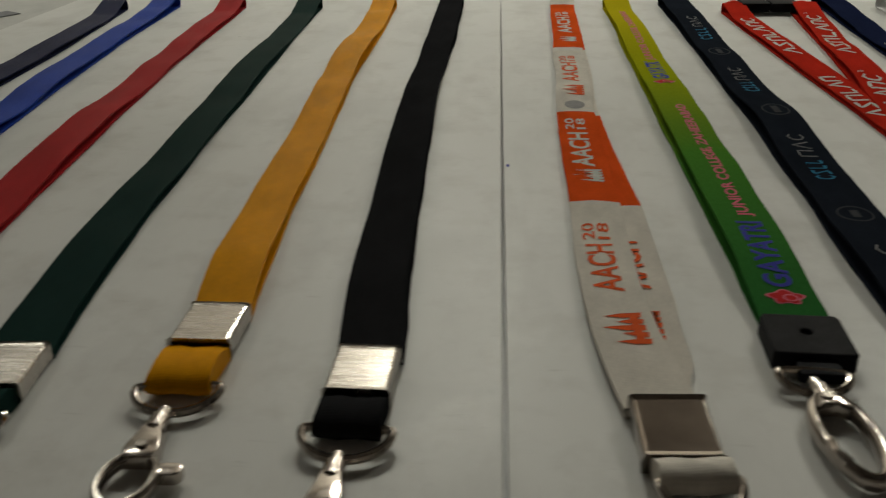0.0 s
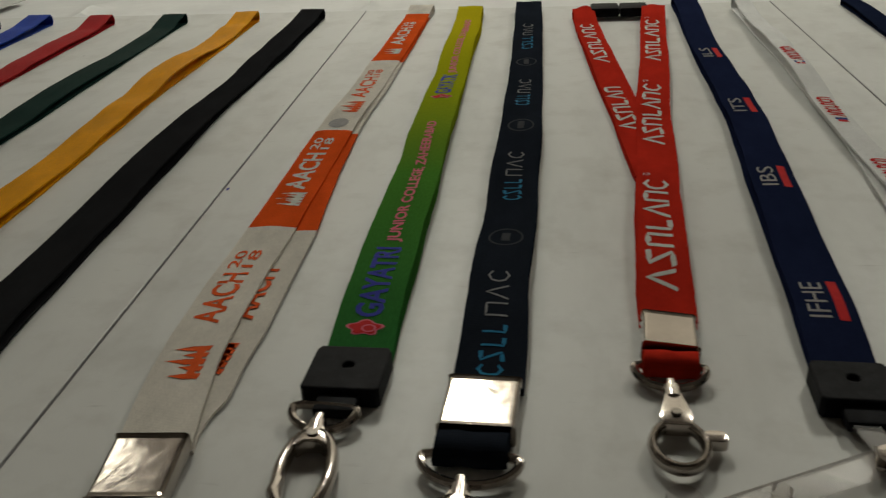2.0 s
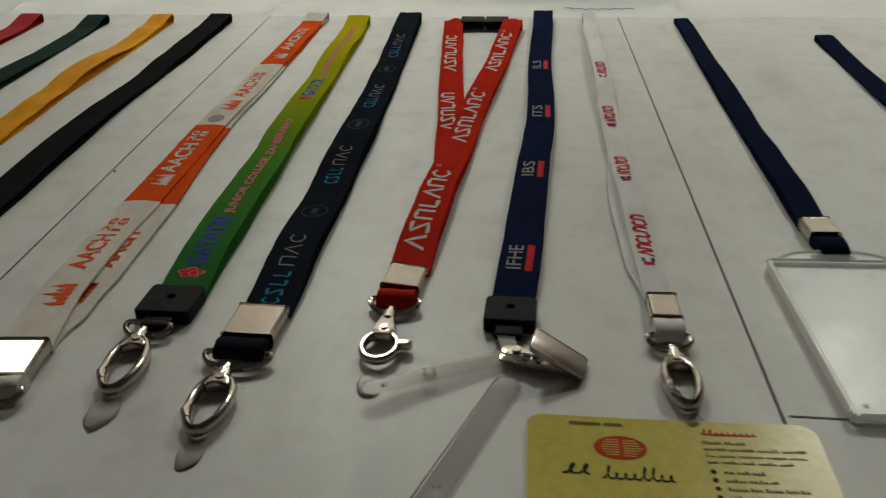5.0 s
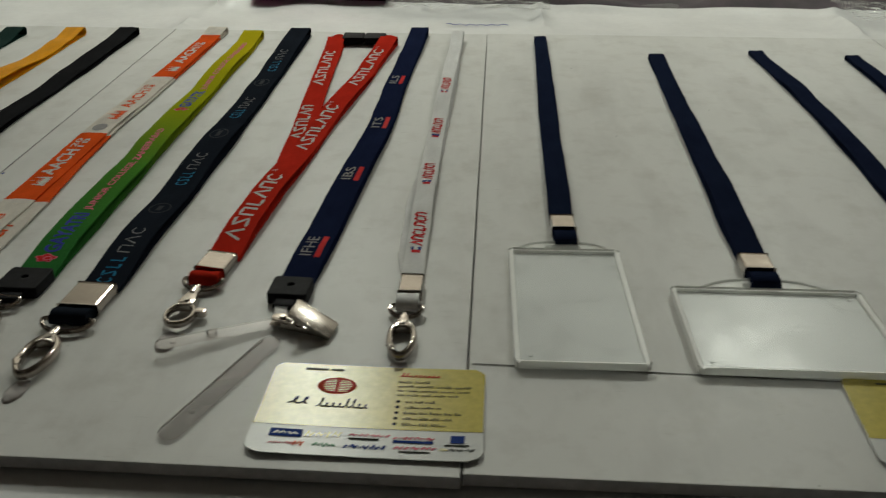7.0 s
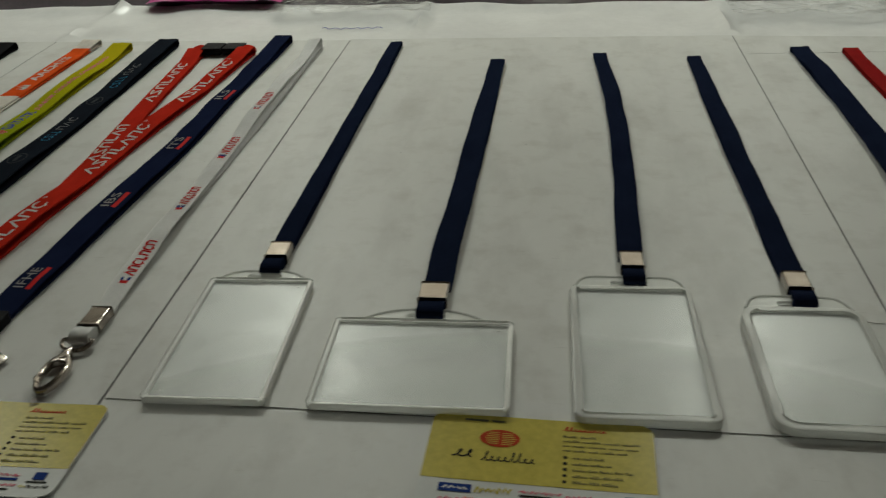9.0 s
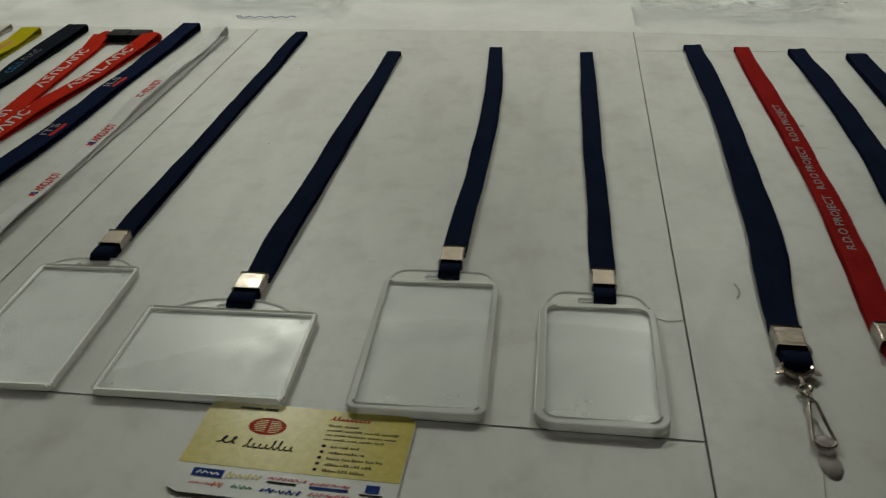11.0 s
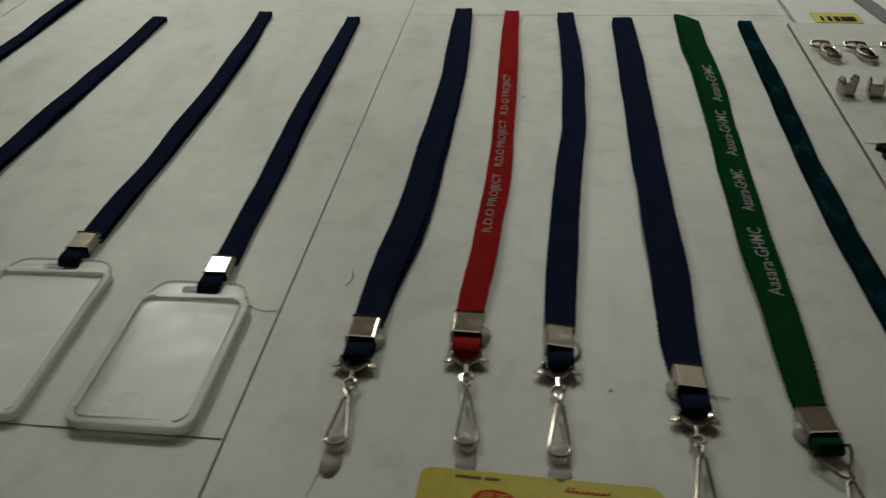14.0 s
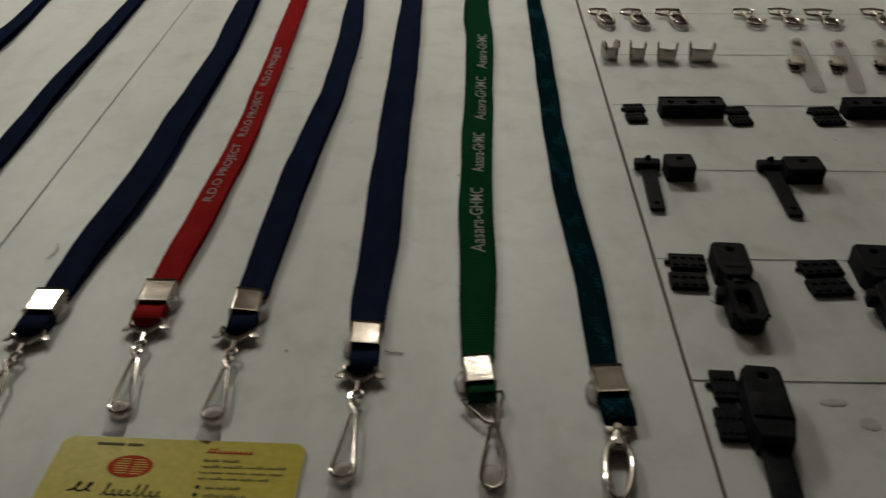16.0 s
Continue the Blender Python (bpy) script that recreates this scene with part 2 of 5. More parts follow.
PURPLE = plain("dark_purple_cloth", (0.035, 0.016, 0.028), 0.75, 0, 0.5, 40, 0.3)
FILM = clear("crumpled_clear_film", (0.97, 0.97, 0.97), 0.04, 0.12, 0.8)

# ---------------------------------------------------------------- builders
ORIGIN = {}


def thing(name, at, label, category, group="", kind=""):
    ob = new(name)
    ob.empty_display_size = 0.01
    ob.location = at
    ORIGIN[ob.name] = Vector(at)
    return tagged(ob, label, category, group, kind)


def part(name, bm, mat, parent=None, label="", smooth=True):
    me = bpy.data.meshes.new(name)
    base = ORIGIN[parent.name] if parent else Vector((0, 0, 0))
    bmesh.ops.recalc_face_normals(bm, faces=bm.faces)
    bm.transform(Matrix.Translation(-base))
    bm.to_mesh(me)
    bm.free()
    for m in mat if isinstance(mat, (list, tuple)) else [mat]:
        me.materials.append(m)
    for p in me.polygons:
        p.use_smooth = smooth
    if smooth:
        me.set_sharp_from_angle(angle=radians(42))
    ob = new(name, me)
    ORIGIN[ob.name] = base
    if parent:
        ob.parent = parent
    if parent and parent.type == "MESH":
        ORIGIN[ob.name] = base
    if label:
        ob["label"] = label
    return ob


def box(x0, x1, y0, y1, z0, z1, bevel=0.0, seg=2, m=None):
    bm = bmesh.new()
    bmesh.ops.create_cube(bm, size=1.0)
    bmesh.ops.scale(bm, vec=(x1 - x0, y1 - y0, z1 - z0), verts=bm.verts)
    bmesh.ops.translate(bm, vec=((x0 + x1) / 2, (y0 + y1) / 2, (z0 + z1) / 2), verts=bm.verts)
    if bevel:
        bmesh.ops.bevel(bm, geom=bm.edges[:], offset=bevel, segments=seg, affect="EDGES", profile=0.6)
    if m is not None:
        bm.transform(m)
    return bm


def tube(points, ra, rb=None, closed=False, seg=8, m=None):
    """A wire or band along points: ra half-width in the plane, rb half-height."""
    rb = ra if rb is None else rb
    bm = bmesh.new()
    pts = [Vector(p) for p in points]
    n = len(pts)
    rings = []
    for i, p in enumerate(pts):
        a = pts[(i - 1) % n] if closed or i > 0 else p
        b = pts[(i + 1) % n] if closed or i < n - 1 else p
        t = (b - a).normalized()
        side = t.cross(Vector((0, 0, 1)))
        if side.length < 0.05:
            side = Vector((1, 0, 0))
        side.normalize()
        up = side.cross(t).normalized()
        rings.append([bm.verts.new(p + side * ra * math.cos(2 * math.pi * k / seg) + up * rb * math.sin(2 * math.pi * k / seg)) for k in range(seg)])
    for i in range(n if closed else n - 1):
        r0, r1 = rings[i], rings[(i + 1) % n]
        for k in range(seg):
            bm.faces.new((r0[k], r0[(k + 1) % seg], r1[(k + 1) % seg], r1[k]))
    if not closed:
        bm.faces.new(rings[0])
        bm.faces.new(rings[-1])
    if m is not None:
        bm.transform(m)
    return bm


def merge(*parts):
    out = bmesh.new()
    for b in parts:
        me = bpy.data.meshes.new("tmp")
        b.to_mesh(me)
        b.free()
        out.from_mesh(me)
        bpy.data.meshes.remove(me)
    return out


def plate(outline, z0, z1, holes=(), bevel=0.0, m=None):
    """A flat plate of any outline with holes through it (outlines of the same count are bridged)."""
    bm = bmesh.new()

    def ring(pts, z):
        return [bm.verts.new((x, y, z)) for x, y in pts]

    edges_top, edges_bot = [], []
    for pts in (outline, *holes):
        t, b = ring(pts, z1), ring(pts, z0)
        n = len(pts)
        for i in range(n):
            j = (i + 1) % n
            bm.faces.new((b[i], b[j], t[j], t[i]))
            edges_top.append(bm.edges.get((t[i], t[j])))
            edges_bot.append(bm.edges.get((b[i], b[j])))
    bmesh.ops.triangle_fill(bm, use_beauty=True, use_dissolve=False, edges=edges_top)
    bmesh.ops.triangle_fill(bm, use_beauty=True, use_dissolve=False, edges=edges_bot)
    if bevel:
        rim = [e for e in bm.edges if e.verts[0].co.z > z1 - 1e-7 and e.verts[1].co.z > z1 - 1e-7 and e.calc_face_angle(0) > 0.8]
        bmesh.ops.bevel(bm, geom=rim, offset=bevel, segments=2, affect="EDGES", profile=0.6)
    if m is not None:
        bm.transform(m)
    return bm


def rounded(x0, x1, y0, y1, r, n=6):
    pts = []
    for cx, cy, a0 in ((x1 - r, y1 - r, 0), (x0 + r, y1 - r, 90), (x0 + r, y0 + r, 180), (x1 - r, y0 + r, 270)):
        for k in range(n + 1):
            a = radians(a0 + 90 * k / n)
            pts.append((cx + r * math.cos(a), cy + r * math.sin(a)))
    return pts


def disc(cx, cy, rx, ry, n=20):
    return [(cx + rx * math.cos(2 * math.pi * k / n), cy + ry * math.sin(2 * math.pi * k / n)) for k in range(n)]


def blob(cx, cy, rx, ry, h, seed=0, m=None):
    """A set drop of glue: a flattened uneven dome."""
    bm = bmesh.new()
    bmesh.ops.create_uvsphere(bm, u_segments=18, v_segments=10, radius=1)
    for v in bm.verts:
        k = 1 + 0.12 * noise.noise(v.co * 1.6 + Vector((seed, 0, 0)))
        v.co = Vector((cx + v.co.x * rx * k, cy + v.co.y * ry * k, max(0.0002, h * 0.35 + v.co.z * h * 0.65 * k)))
    if m is not None:
        bm.transform(m)
    return bm


def turn_to(top, tip):
    """A frame at top whose -y runs to tip."""
    a, b = Vector(top), Vector(tip)
    d = b - a
    return Matrix.Translation((a.x, a.y, 0)) @ Matrix.Rotation(math.atan2(d.x, -d.y), 4, "Z")


# ---------------------------------------------------------------- the room


def sheet_grid(x0, x1, y0, y1, nx, ny, height):
    bm = bmesh.new()
    rows = []
    for j in range(ny + 1):
        rows.append([bm.verts.new((x0 + (x1 - x0) * i / nx, y0 + (y1 - y0) * j / ny, height(x0 + (x1 - x0) * i / nx, y0 + (y1 - y0) * j / ny))) for i in range(nx + 1)])
    for j in range(ny):
        for i in range(nx):
            bm.faces.new((rows[j][i], rows[j][i + 1], rows[j + 1][i + 1], rows[j + 1][i]))
    return bm


tagged(part("floor", box(-5, 5, -4, 3.5, -0.85, -0.75), FLOORM, smooth=False), "dark grey carpeted exhibition hall floor", "floor", kind="structure")
tagged(part("ceiling", box(-5, 5, -4, 3.5, 2.4, 2.5), CEILM, smooth=False), "dark brown exhibition hall ceiling", "ceiling", kind="structure")
for nm, b in (("wall_north", (-5, 5, 3.4, 3.5)), ("wall_south", (-5, 5, -4, -3.9)), ("wall_west", (-5, -4.9, -3.9, 3.4)), ("wall_east", (4.9, 5, -3.9, 3.4))):
    tagged(part(nm, box(*b, -0.75, 2.4), WALLM, smooth=False), "plain pale exhibition hall wall", "wall", kind="structure")

table = thing("display_table", (0.05, 0.3, -0.75), "long display table under a white plastic cover", "table")
part("tabletop", box(-1.55, 1.65, -0.24, 1.15, -0.040, -0.012, 0.004), FLOORM, table)
for lx in (-1.48, 1.58):
    for ly in (-0.18, 1.08):
        part("leg", box(lx - 0.025, lx + 0.025, ly - 0.025, ly + 0.025, -0.75, -0.04, 0.003), FLOORM, table)


def cover_height(x, y):
    w = 0.0030 * noise.noise(Vector((x * 6, y * 9, 0.3))) + 0.0026 * noise.noise(Vector((x * 17, y * 22, 4.1)))
    ridge = abs(noise.noise(Vector((x * 9 + 3 * y, y * 5, 7.7))))
    back = min(1.0, max(0.0, (y - 0.592) / 0.05))
    crease = sum(0.0075 * math.exp(-((x - c - 0.06 * (y - 0.6)) / 0.0042) ** 2) for c in (0.055, 0.387, -0.33, -0.60))
    z = -0.0075 + back * (w + 0.004 * max(0, 0.22 - ridge) + crease)
    lip = max(0.0, (y - 0.722) / 0.03)
    return z + 0.006 * min(lip, 1.0) - (0.05 * max(0, (y - 0.75) / 0.02))


cover = tagged(part("table_cover", sheet_grid(-1.6, 1.7, -0.26, 0.765, 330, 150, cover_height), COVER), "white wrinkled plastic sheet spread over the table", "table cover", kind="structure")

# boards laid edge to edge; each one a thick white laminated sheet
BOARDS = [
    ("white laminated display board with six plain lanyards", [(-0.690, -0.064), (-0.2979, -0.064), (-0.3228, 0.584), (-0.690, 0.590)], -0.0052, 0.0, FOAM),
    ("white laminated display board under printed lanyards", [(-0.2970, -0.064), (-0.0005, -0.066), (-0.0004, 0.583), (-0.3221, 0.583)], -0.0052, 0.0, FOAM),
    ("white laminated display board under badge holders", [(0.0004, -0.064), (0.3700, -0.064), (0.3853, 0.592), (0.0003, 0.586)], -0.0052, 0.0, FOAM),
    ("white laminated display board under swivel hook lanyards", [(0.3708, -0.064), (0.7079, -0.064), (0.7234, 0.575), (0.3857, 0.591)], -0.0052, 0.0, FOAM),
    ("white fittings board with a raw brown cut edge", [(0.7083, -0.085), (1.15, -0.085), (1.15, 0.517), (0.7236, 0.522)], -0.0052, 0.0010, EDGE),
]
for label, pts, z0, z1, edge in BOARDS:
    bm = plate(pts, z0, z1, bevel=0.0004)
    ob = part("display_board", bm, [BOARD, edge], None, smooth=False)
    for p in ob.data.polygons:
        p.material_index = 0 if abs(p.normal.z) > 0.5 else 1
    tagged(ob, label, "board", "boards laid on the table")


def line_strip(x0, y0, x1, y1, w, z):
    d = Vector((x1 - x0, y1 - y0, 0))
    s = Vector((-d.y, d.x, 0)).normalized() * w / 2
    bm = bmesh.new()
    n = 24
    a, b = [], []
    for k in range(n + 1):
        c = Vector((x0, y0, z)) + d * k / n
        wob = 0.5 + 0.5 * abs(noise.noise(c * 90))
        a.append(bm.verts.new(c + s * wob))
        b.append(bm.verts.new(c - s * wob))
    for k in range(n):
        bm.faces.new((a[k], a[k + 1], b[k + 1], b[k]))
    return bm


for x0, y0, x1, y1, z in ((0.002, 0.0045, 0.3712, -0.0032, 0.00025), (0.388, 0.529, 0.7235, 0.541, 0.00025), (0.7285, 0.466, 1.1, 0.461, 0.0013), (0.7245, 0.3755, 1.1, 0.372, 0.0013), (0.7195, 0.288, 1.1, 0.281, 0.0013), (0.7165, 0.199, 1.1, 0.193, 0.0013), (0.7132, 0.108, 1.1, 0.101, 0.0013), (0.7095, 0.0192, 1.1, 0.011, 0.0013)):
    tagged(part("pencil_line", line_strip(x0, y0, x1, y1, 0.0011, z), SEAMDARK), "thin grey ruled line on white board", "line", "ruled lines", "structure")

# ---------------------------------------------------------------- tapes


def smooth_path(knots, step=0.004):
    """Centre line x(y), from the fold (high y) down to the clip, as a smooth function."""
    ks = sorted(knots, key=lambda p: p[1])
    ys, xs = np.array([p[1] for p in ks]), np.array([p[0] for p in ks])
    fine = np.linspace(ys[0], ys[-1], 400)
    raw = np.interp(fine, ys, xs)
    win = 41
    pad = np.concatenate([2 * raw[0] - raw[win // 2:0:-1], raw, 2 * raw[-1] - raw[-2:-win // 2 - 1:-1]])
    sm = np.convolve(pad, np.ones(win) / win, "valid")
    return ys[0], ys[-1], lambda y: float(np.interp(y, fine, sm))


class Tape:
    """A folded tape lying on the board: lower layer, a small loop at the far end, upper layer."""

    def __init__(self, knots, width, seed, lift=0.0045, wave=0.0022, loop=0.0032, pinch=None, back=None, top=None, single=False, floor=0.0, scallop=0.0, skew=0.0, fold=0.0):
        self.skew, self.fold = skew, fold
        self.y0, self.y1, self.cx = smooth_path(knots)
        self.width, self.seed, self.lift, self.wave, self.loop, self.pinch, self.back, self.single = width, seed, lift, wave, loop, pinch, back, single
        self.top, self.floor, self.scallop = top, floor, scallop

    def w(self, y):
        w = self.width * (1 + 0.045 * noise.noise(Vector((self.seed * 1.9, y * 24, 6.1))) + 0.02 * noise.noise(Vector((self.seed * 1.9, y * 70, 1.1))))
        if self.pinch:
            w *= self.pinch + (1 - self.pinch) * min(1.0, max(0.0, (y - self.y0) / 0.07)) ** 0.7
        if self.top:
            w *= self.top + (1 - self.top) * min(1.0, max(0.0, (self.y1 - y) / 0.09))
        return w

    def z(self, y):
        s = self.seed * 3.7
        ease = min(1.0, max(0.0, (y - self.y0) / 0.035))
        n = noise.noise(Vector((s, y * 11, 0.5))) * 1.3 + 0.6 * noise.noise(Vector((s, y * 27, 3.5)))
        body = self.lift + self.wave * n
        z = 0.0030 * (1 - ease) + max(0.0016, body) * ease
        near = min(1.0, max(0.0, (self.y1 - y) / 0.03))
        return self.floor + z * near + 2 * self.loop * (1 - near)

    def axes(self, y):
        d = 0.002
        t = Vector((self.cx(y + d) - self.cx(y - d), 2 * d, self.z(min(y + d, self.y1)) - self.z(max(self.y0, y - d))))
        flat = Vector((t.x, t.y, 0)).normalized()
        return Vector((self.cx(y) + 0.0009 * noise.noise(Vector((self.seed * 4.3, y * 19, 3.3))), y, self.z(y))), Vector((flat.y, -flat.x, 0)), t.normalized()

    def mesh(self, breaks=()):
        n = 420 if self.scallop else 110
        ys = [self.y0 + (self.y1 - self.y0) * k / n for k in range(n + 1)]
        ys = sorted(set(ys) | {b for b in breaks if self.y0 < b < self.y1})
        stations = []  # centre, across, normal, half width, v
        for y in ys:
            c, a, t = self.axes(y)
            stations.append((c, a, a.cross(t), self.w(y) / 2, y))
        if not self.single:
            c, a, t = self.axes(self.y1)
            flat = Vector((t.x, t.y, 0)).normalized()
            r = self.loop
            hw = self.w(self.y1) / 2
            for k in range(1, 9):
                ang = math.pi * k / 8
                q = Vector((c.x, c.y, self.floor + r)) + flat * r * math.sin(ang) + Vector((0, 0, r * math.cos(ang)))
                stations.append((q, a, flat * math.sin(ang) + Vector((0, 0, math.cos(ang))), hw, self.y1 + r * ang))
            for y in reversed(ys):
                c, a, t = self.axes(y)
                off = 0.0016 * noise.noise(Vector((self.seed * 5.1, y * 7, 9.9)))
                if self.back:
                    off += float(np.interp(y, [p[0] for p in self.back], [p[1] for p in self.back]))
                near = min(1.0, max(0.0, (y - self.y0) / 0.02))
                q = Vector((c.x + off * near, y, self.floor + 0.0007 + (0.0006 if self.back else 0) * near))
                stations.append((q, a, Vector((0, 0, -1)), self.w(y) / 2, y))
        bm = bmesh.new()
        uv = bm.loops.layers.uv.new("UVMap")
        cols = 8
        th = 0.00038
        rows = []
        for i, (c, a, nrm, hw, v) in enumerate(stations):
            row = []
            for side in (1, -1):
                for k in range(cols + 1):
                    u = -1 + 2 * k / cols
                    frill = 0.00022 * noise.noise(Vector((self.seed, v * 160, u * 2))) * abs(u)
                    cup = -0.0005 * (u * u) * (1 if i < len(ys) else 0) + 0.0005 * noise.noise(Vector((self.seed * 2.3 + u, v * 16, 2.2)))
                    if self.fold and i < len(ys):
                        cup += self.fold * max(0.0, min(1.0, (u - 0.15) * 2.5)) * (0.5 + 0.8 * noise.noise(Vector((self.seed * 1.3, v * 9, 5.5))))
                    if self.scallop and abs(u) == 1:
                        frill += u * self.scallop * math.sin(v * 2 * math.pi / 0.0030)
                    p = c + a * (u * hw + frill) + nrm * (side * th + cup)
                    if self.skew:
                        p.y -= self.skew * (u + 0.35 * u * u) * min(1.0, max(0.0, (v - self.y1 + 0.05) / 0.05))
                    p.z = max(p.z, self.floor + 0.00012)
                    row.append((bm.verts.new(p), (u * hw, v)))
            rows.append(row)
        n = cols + 1
        for i in range(len(rows) - 1):
            r0, r1 = rows[i], rows[i + 1]
            quads = [(k, k + 1) for k in range(cols)] + [(n + k + 1, n + k) for k in range(cols)] + [(0, n)[::-1], (cols, n + cols)]
            for p, q in quads:
                f = bm.faces.new((r0[p][0], r0[q][0], r1[q][0], r1[p][0]))
                for lp, co in zip(f.loops, (r0[p][1], r0[q][1], r1[q][1], r1[p][1])):
                    lp[uv].uv = co
        for row in (rows[0], rows[-1]):
            for k in range(cols):
                bm.faces.new((row[k][0], row[k + 1][0], row[n + k + 1][0], row[n + k][0]))
        return bm

    def lay_under(self, bm, y0, y1, height, offset=0.0):
        """The same for the lower layer, where it lies out beyond the upper one."""
        for v in bm.verts:
            y = y0 + v.co.x * (y1 - y0)
            out = float(np.interp(y, [p[0] for p in self.back], [p[1] for p in self.back]))
            off = 0.0016 * noise.noise(Vector((self.seed * 5.1, y * 7, 9.9)))
            v.co = Vector((self.cx(y) + out + off - v.co.y * height + offset, y, self.floor + 0.0019))
        return bm

    def lay(self, bm, y0, y1, height, offset=0.0, proud=0.00055):
        """Bends a flat drawing (x 0..1 along, y -0.5..0.5 across, tops to the left of the tape) onto the upper layer."""
        for v in bm.verts:
            y = y0 + v.co.x * (y1 - y0)
            c, a, t = self.axes(y)
            u = -(v.co.y * height) + offset
            hw = self.w(y) / 2
            cup = -0.0005 * (u / hw) ** 2 + 0.0005 * noise.noise(Vector((self.seed * 2.3 + u / hw, y * 16, 2.2)))
            v.co = c + a * u + a.cross(t) * (proud + cup)
        return bm


def text_flat(body, bold=0.012):
    cu = bpy.data.curves.new("lettering", "FONT")
    cu.body = body
    cu.align_x = "LEFT"
    cu.resolution_u = 3
    cu.offset = bold
    ob = bpy.data.objects.new("lettering", cu)
    scene.collection.objects.link(ob)
    bpy.context.view_layer.update()
    me = bpy.data.meshes.new_from_object(ob.evaluated_get(bpy.context.evaluated_depsgraph_get()))
    bm = bmesh.new()
    bm.from_mesh(me)
    bpy.data.objects.remove(ob)
    bpy.data.curves.remove(cu)
    bpy.data.meshes.remove(me)
    xs, ys = [v.co.x for v in bm.verts], [v.co.y for v in bm.verts]
    for v in bm.verts:
        v.co = Vector(((v.co.x - min(xs)) / (max(xs) - min(xs)), (v.co.y - min(ys)) / (max(ys) - min(ys)) - 0.5, 0))
    return bm


def stroke(bm, pts, w):
    """A flat ribbon along a few points."""
    vs = []
    for k, (x, y) in enumerate(pts):
        a, b = pts[max(0, k - 1)], pts[min(len(pts) - 1, k + 1)]
        d = Vector((b[0] - a[0], b[1] - a[1], 0)).normalized()
        vs.append((bm.verts.new((x - d.y * w[0], y + d.x * w[1], 0)), bm.verts.new((x + d.y * w[0], y - d.x * w[1], 0))))
    for (a, b), (c, d) in zip(vs, vs[1:]):
        bm.faces.new((a, b, d, c))


SHAPES = (
    ((0.0, -0.45), (0.5, 0.45), (1.0, -0.45)),
    ((0.92, 0.42), (0.12, 0.38), (0.85, -0.36), (0.05, -0.42)),
    ((0.10, -0.45), (0.10, 0.40), (0.90, 0.40), (0.90, -0.45)),
    ((0.20, 0.45), (0.20, -0.40), (0.90, -0.40)),
    ((0.95, 0.28), (0.60, 0.43), (0.20, 0.28), (0.08, 0.0), (0.20, -0.28), (0.60, -0.43), (0.95, -0.28)),
)


def blocks_flat(kinds, slant=0.12, gap=0.2, bold=0.085):
    """Plain one-stroke shapes (peak, zigzag, gate, corner, arc) in a row, each a drawing of its own, that stand for a mark."""
    step = 1.0 / len(kinds)
    row = []
    for k, kind in enumerate(kinds):
        bm = bmesh.new()
        pts = SHAPES[kind]
        fine = []
        for (ax, ay), (bx, by) in zip(pts, pts[1:]):
            fine += [(ax + (bx - ax) * q / 3, ay + (by - ay) * q / 3) for q in range(3)]
        fine.append(pts[-1])
        stroke(bm, [(k * step + step * (1 - gap) * x + slant * y * step, y) for x, y in fine], (bold * step * 0.9, bold))
        row.append(bm)
    return row


def zigzag_flat(n, seed=0):
    """One broad zigzag stroke that stands for a small mark."""
    rnd = random.Random(seed)
    bm = bmesh.new()
    stroke(bm, [(k / n, (0.36 if k % 2 else -0.36) * rnd.choice((0.5, 1.0, 1.0))) for k in range(n + 1)], (0.50 / n, 0.16))
    return bm


def script_flat(n, seed=0, thin=0.05):
    """A looping pen stroke of n humps that stands for a mark in script."""
    rnd = random.Random(seed)
    bm = bmesh.new()
    tall = [1.0 if k == 0 or n < 3 or rnd.random() < 0.2 else 0.45 for k in range(n)]
    pts = []
    for k in range(n * 10 + 1):
        u = k / 10
        h = tall[min(n - 1, int(u))]
        y = -0.25 + 0.72 * h * (0.5 - 0.5 * math.cos(2 * math.pi * u))
        x = (u + 0.30 * math.sin(2 * math.pi * u) + 0.5 * (y + 0.25)) / (n + 0.6)
        pts.append((x, y))
    stroke(bm, pts, (thin / n * 1.4, thin))
    return bm


def word_flat(n, seed=0):
    """A ragged bar, high and low by turns, that stands for a word too small to read."""
    rnd = random.Random(seed)
    bm = bmesh.new()
    last = None
    for k in range(n):
        hi = rnd.choice((0.1, 0.1, 0.2, 0.5))
        for x, top in (((k + 0.05) / n, hi), ((k + 0.62) / n, hi), ((k + 0.66) / n, -0.36), ((k + 1.0) / n, -0.36)):
            row = (bm.verts.new((x, -0.5, 0)), bm.verts.new((x, top, 0)))
            if last:
                bm.faces.new((last[0], row[0], row[1], last[1]))
            last = row
    return bm


def bar_flat(cols=10):
    bm = bmesh.new()
    a = [bm.verts.new((k / cols, -0.5, 0)) for k in range(cols + 1)]
    b = [bm.verts.new((k / cols, 0.5, 0)) for k in range(cols + 1)]
    for k in range(cols):
        bm.faces.new((a[k], a[k + 1], b[k + 1], b[k]))
    return bm


def ring_flat(inner=0.8, n=28):
    bm = bmesh.new()
    o = [bm.verts.new((0.5 + 0.5 * math.cos(2 * math.pi * k / n), 0.5 * math.sin(2 * math.pi * k / n), 0)) for k in range(n)]
    if inner <= 0:
        bm.faces.new(o)
        return bm
    i = [bm.verts.new((0.5 + 0.5 * inner * math.cos(2 * math.pi * k / n), 0.5 * inner * math.sin(2 * math.pi * k / n), 0)) for k in range(n)]
    for k in range(n):
        j = (k + 1) % n
        bm.faces.new((o[k], o[j], i[j], i[k]))
    return bm


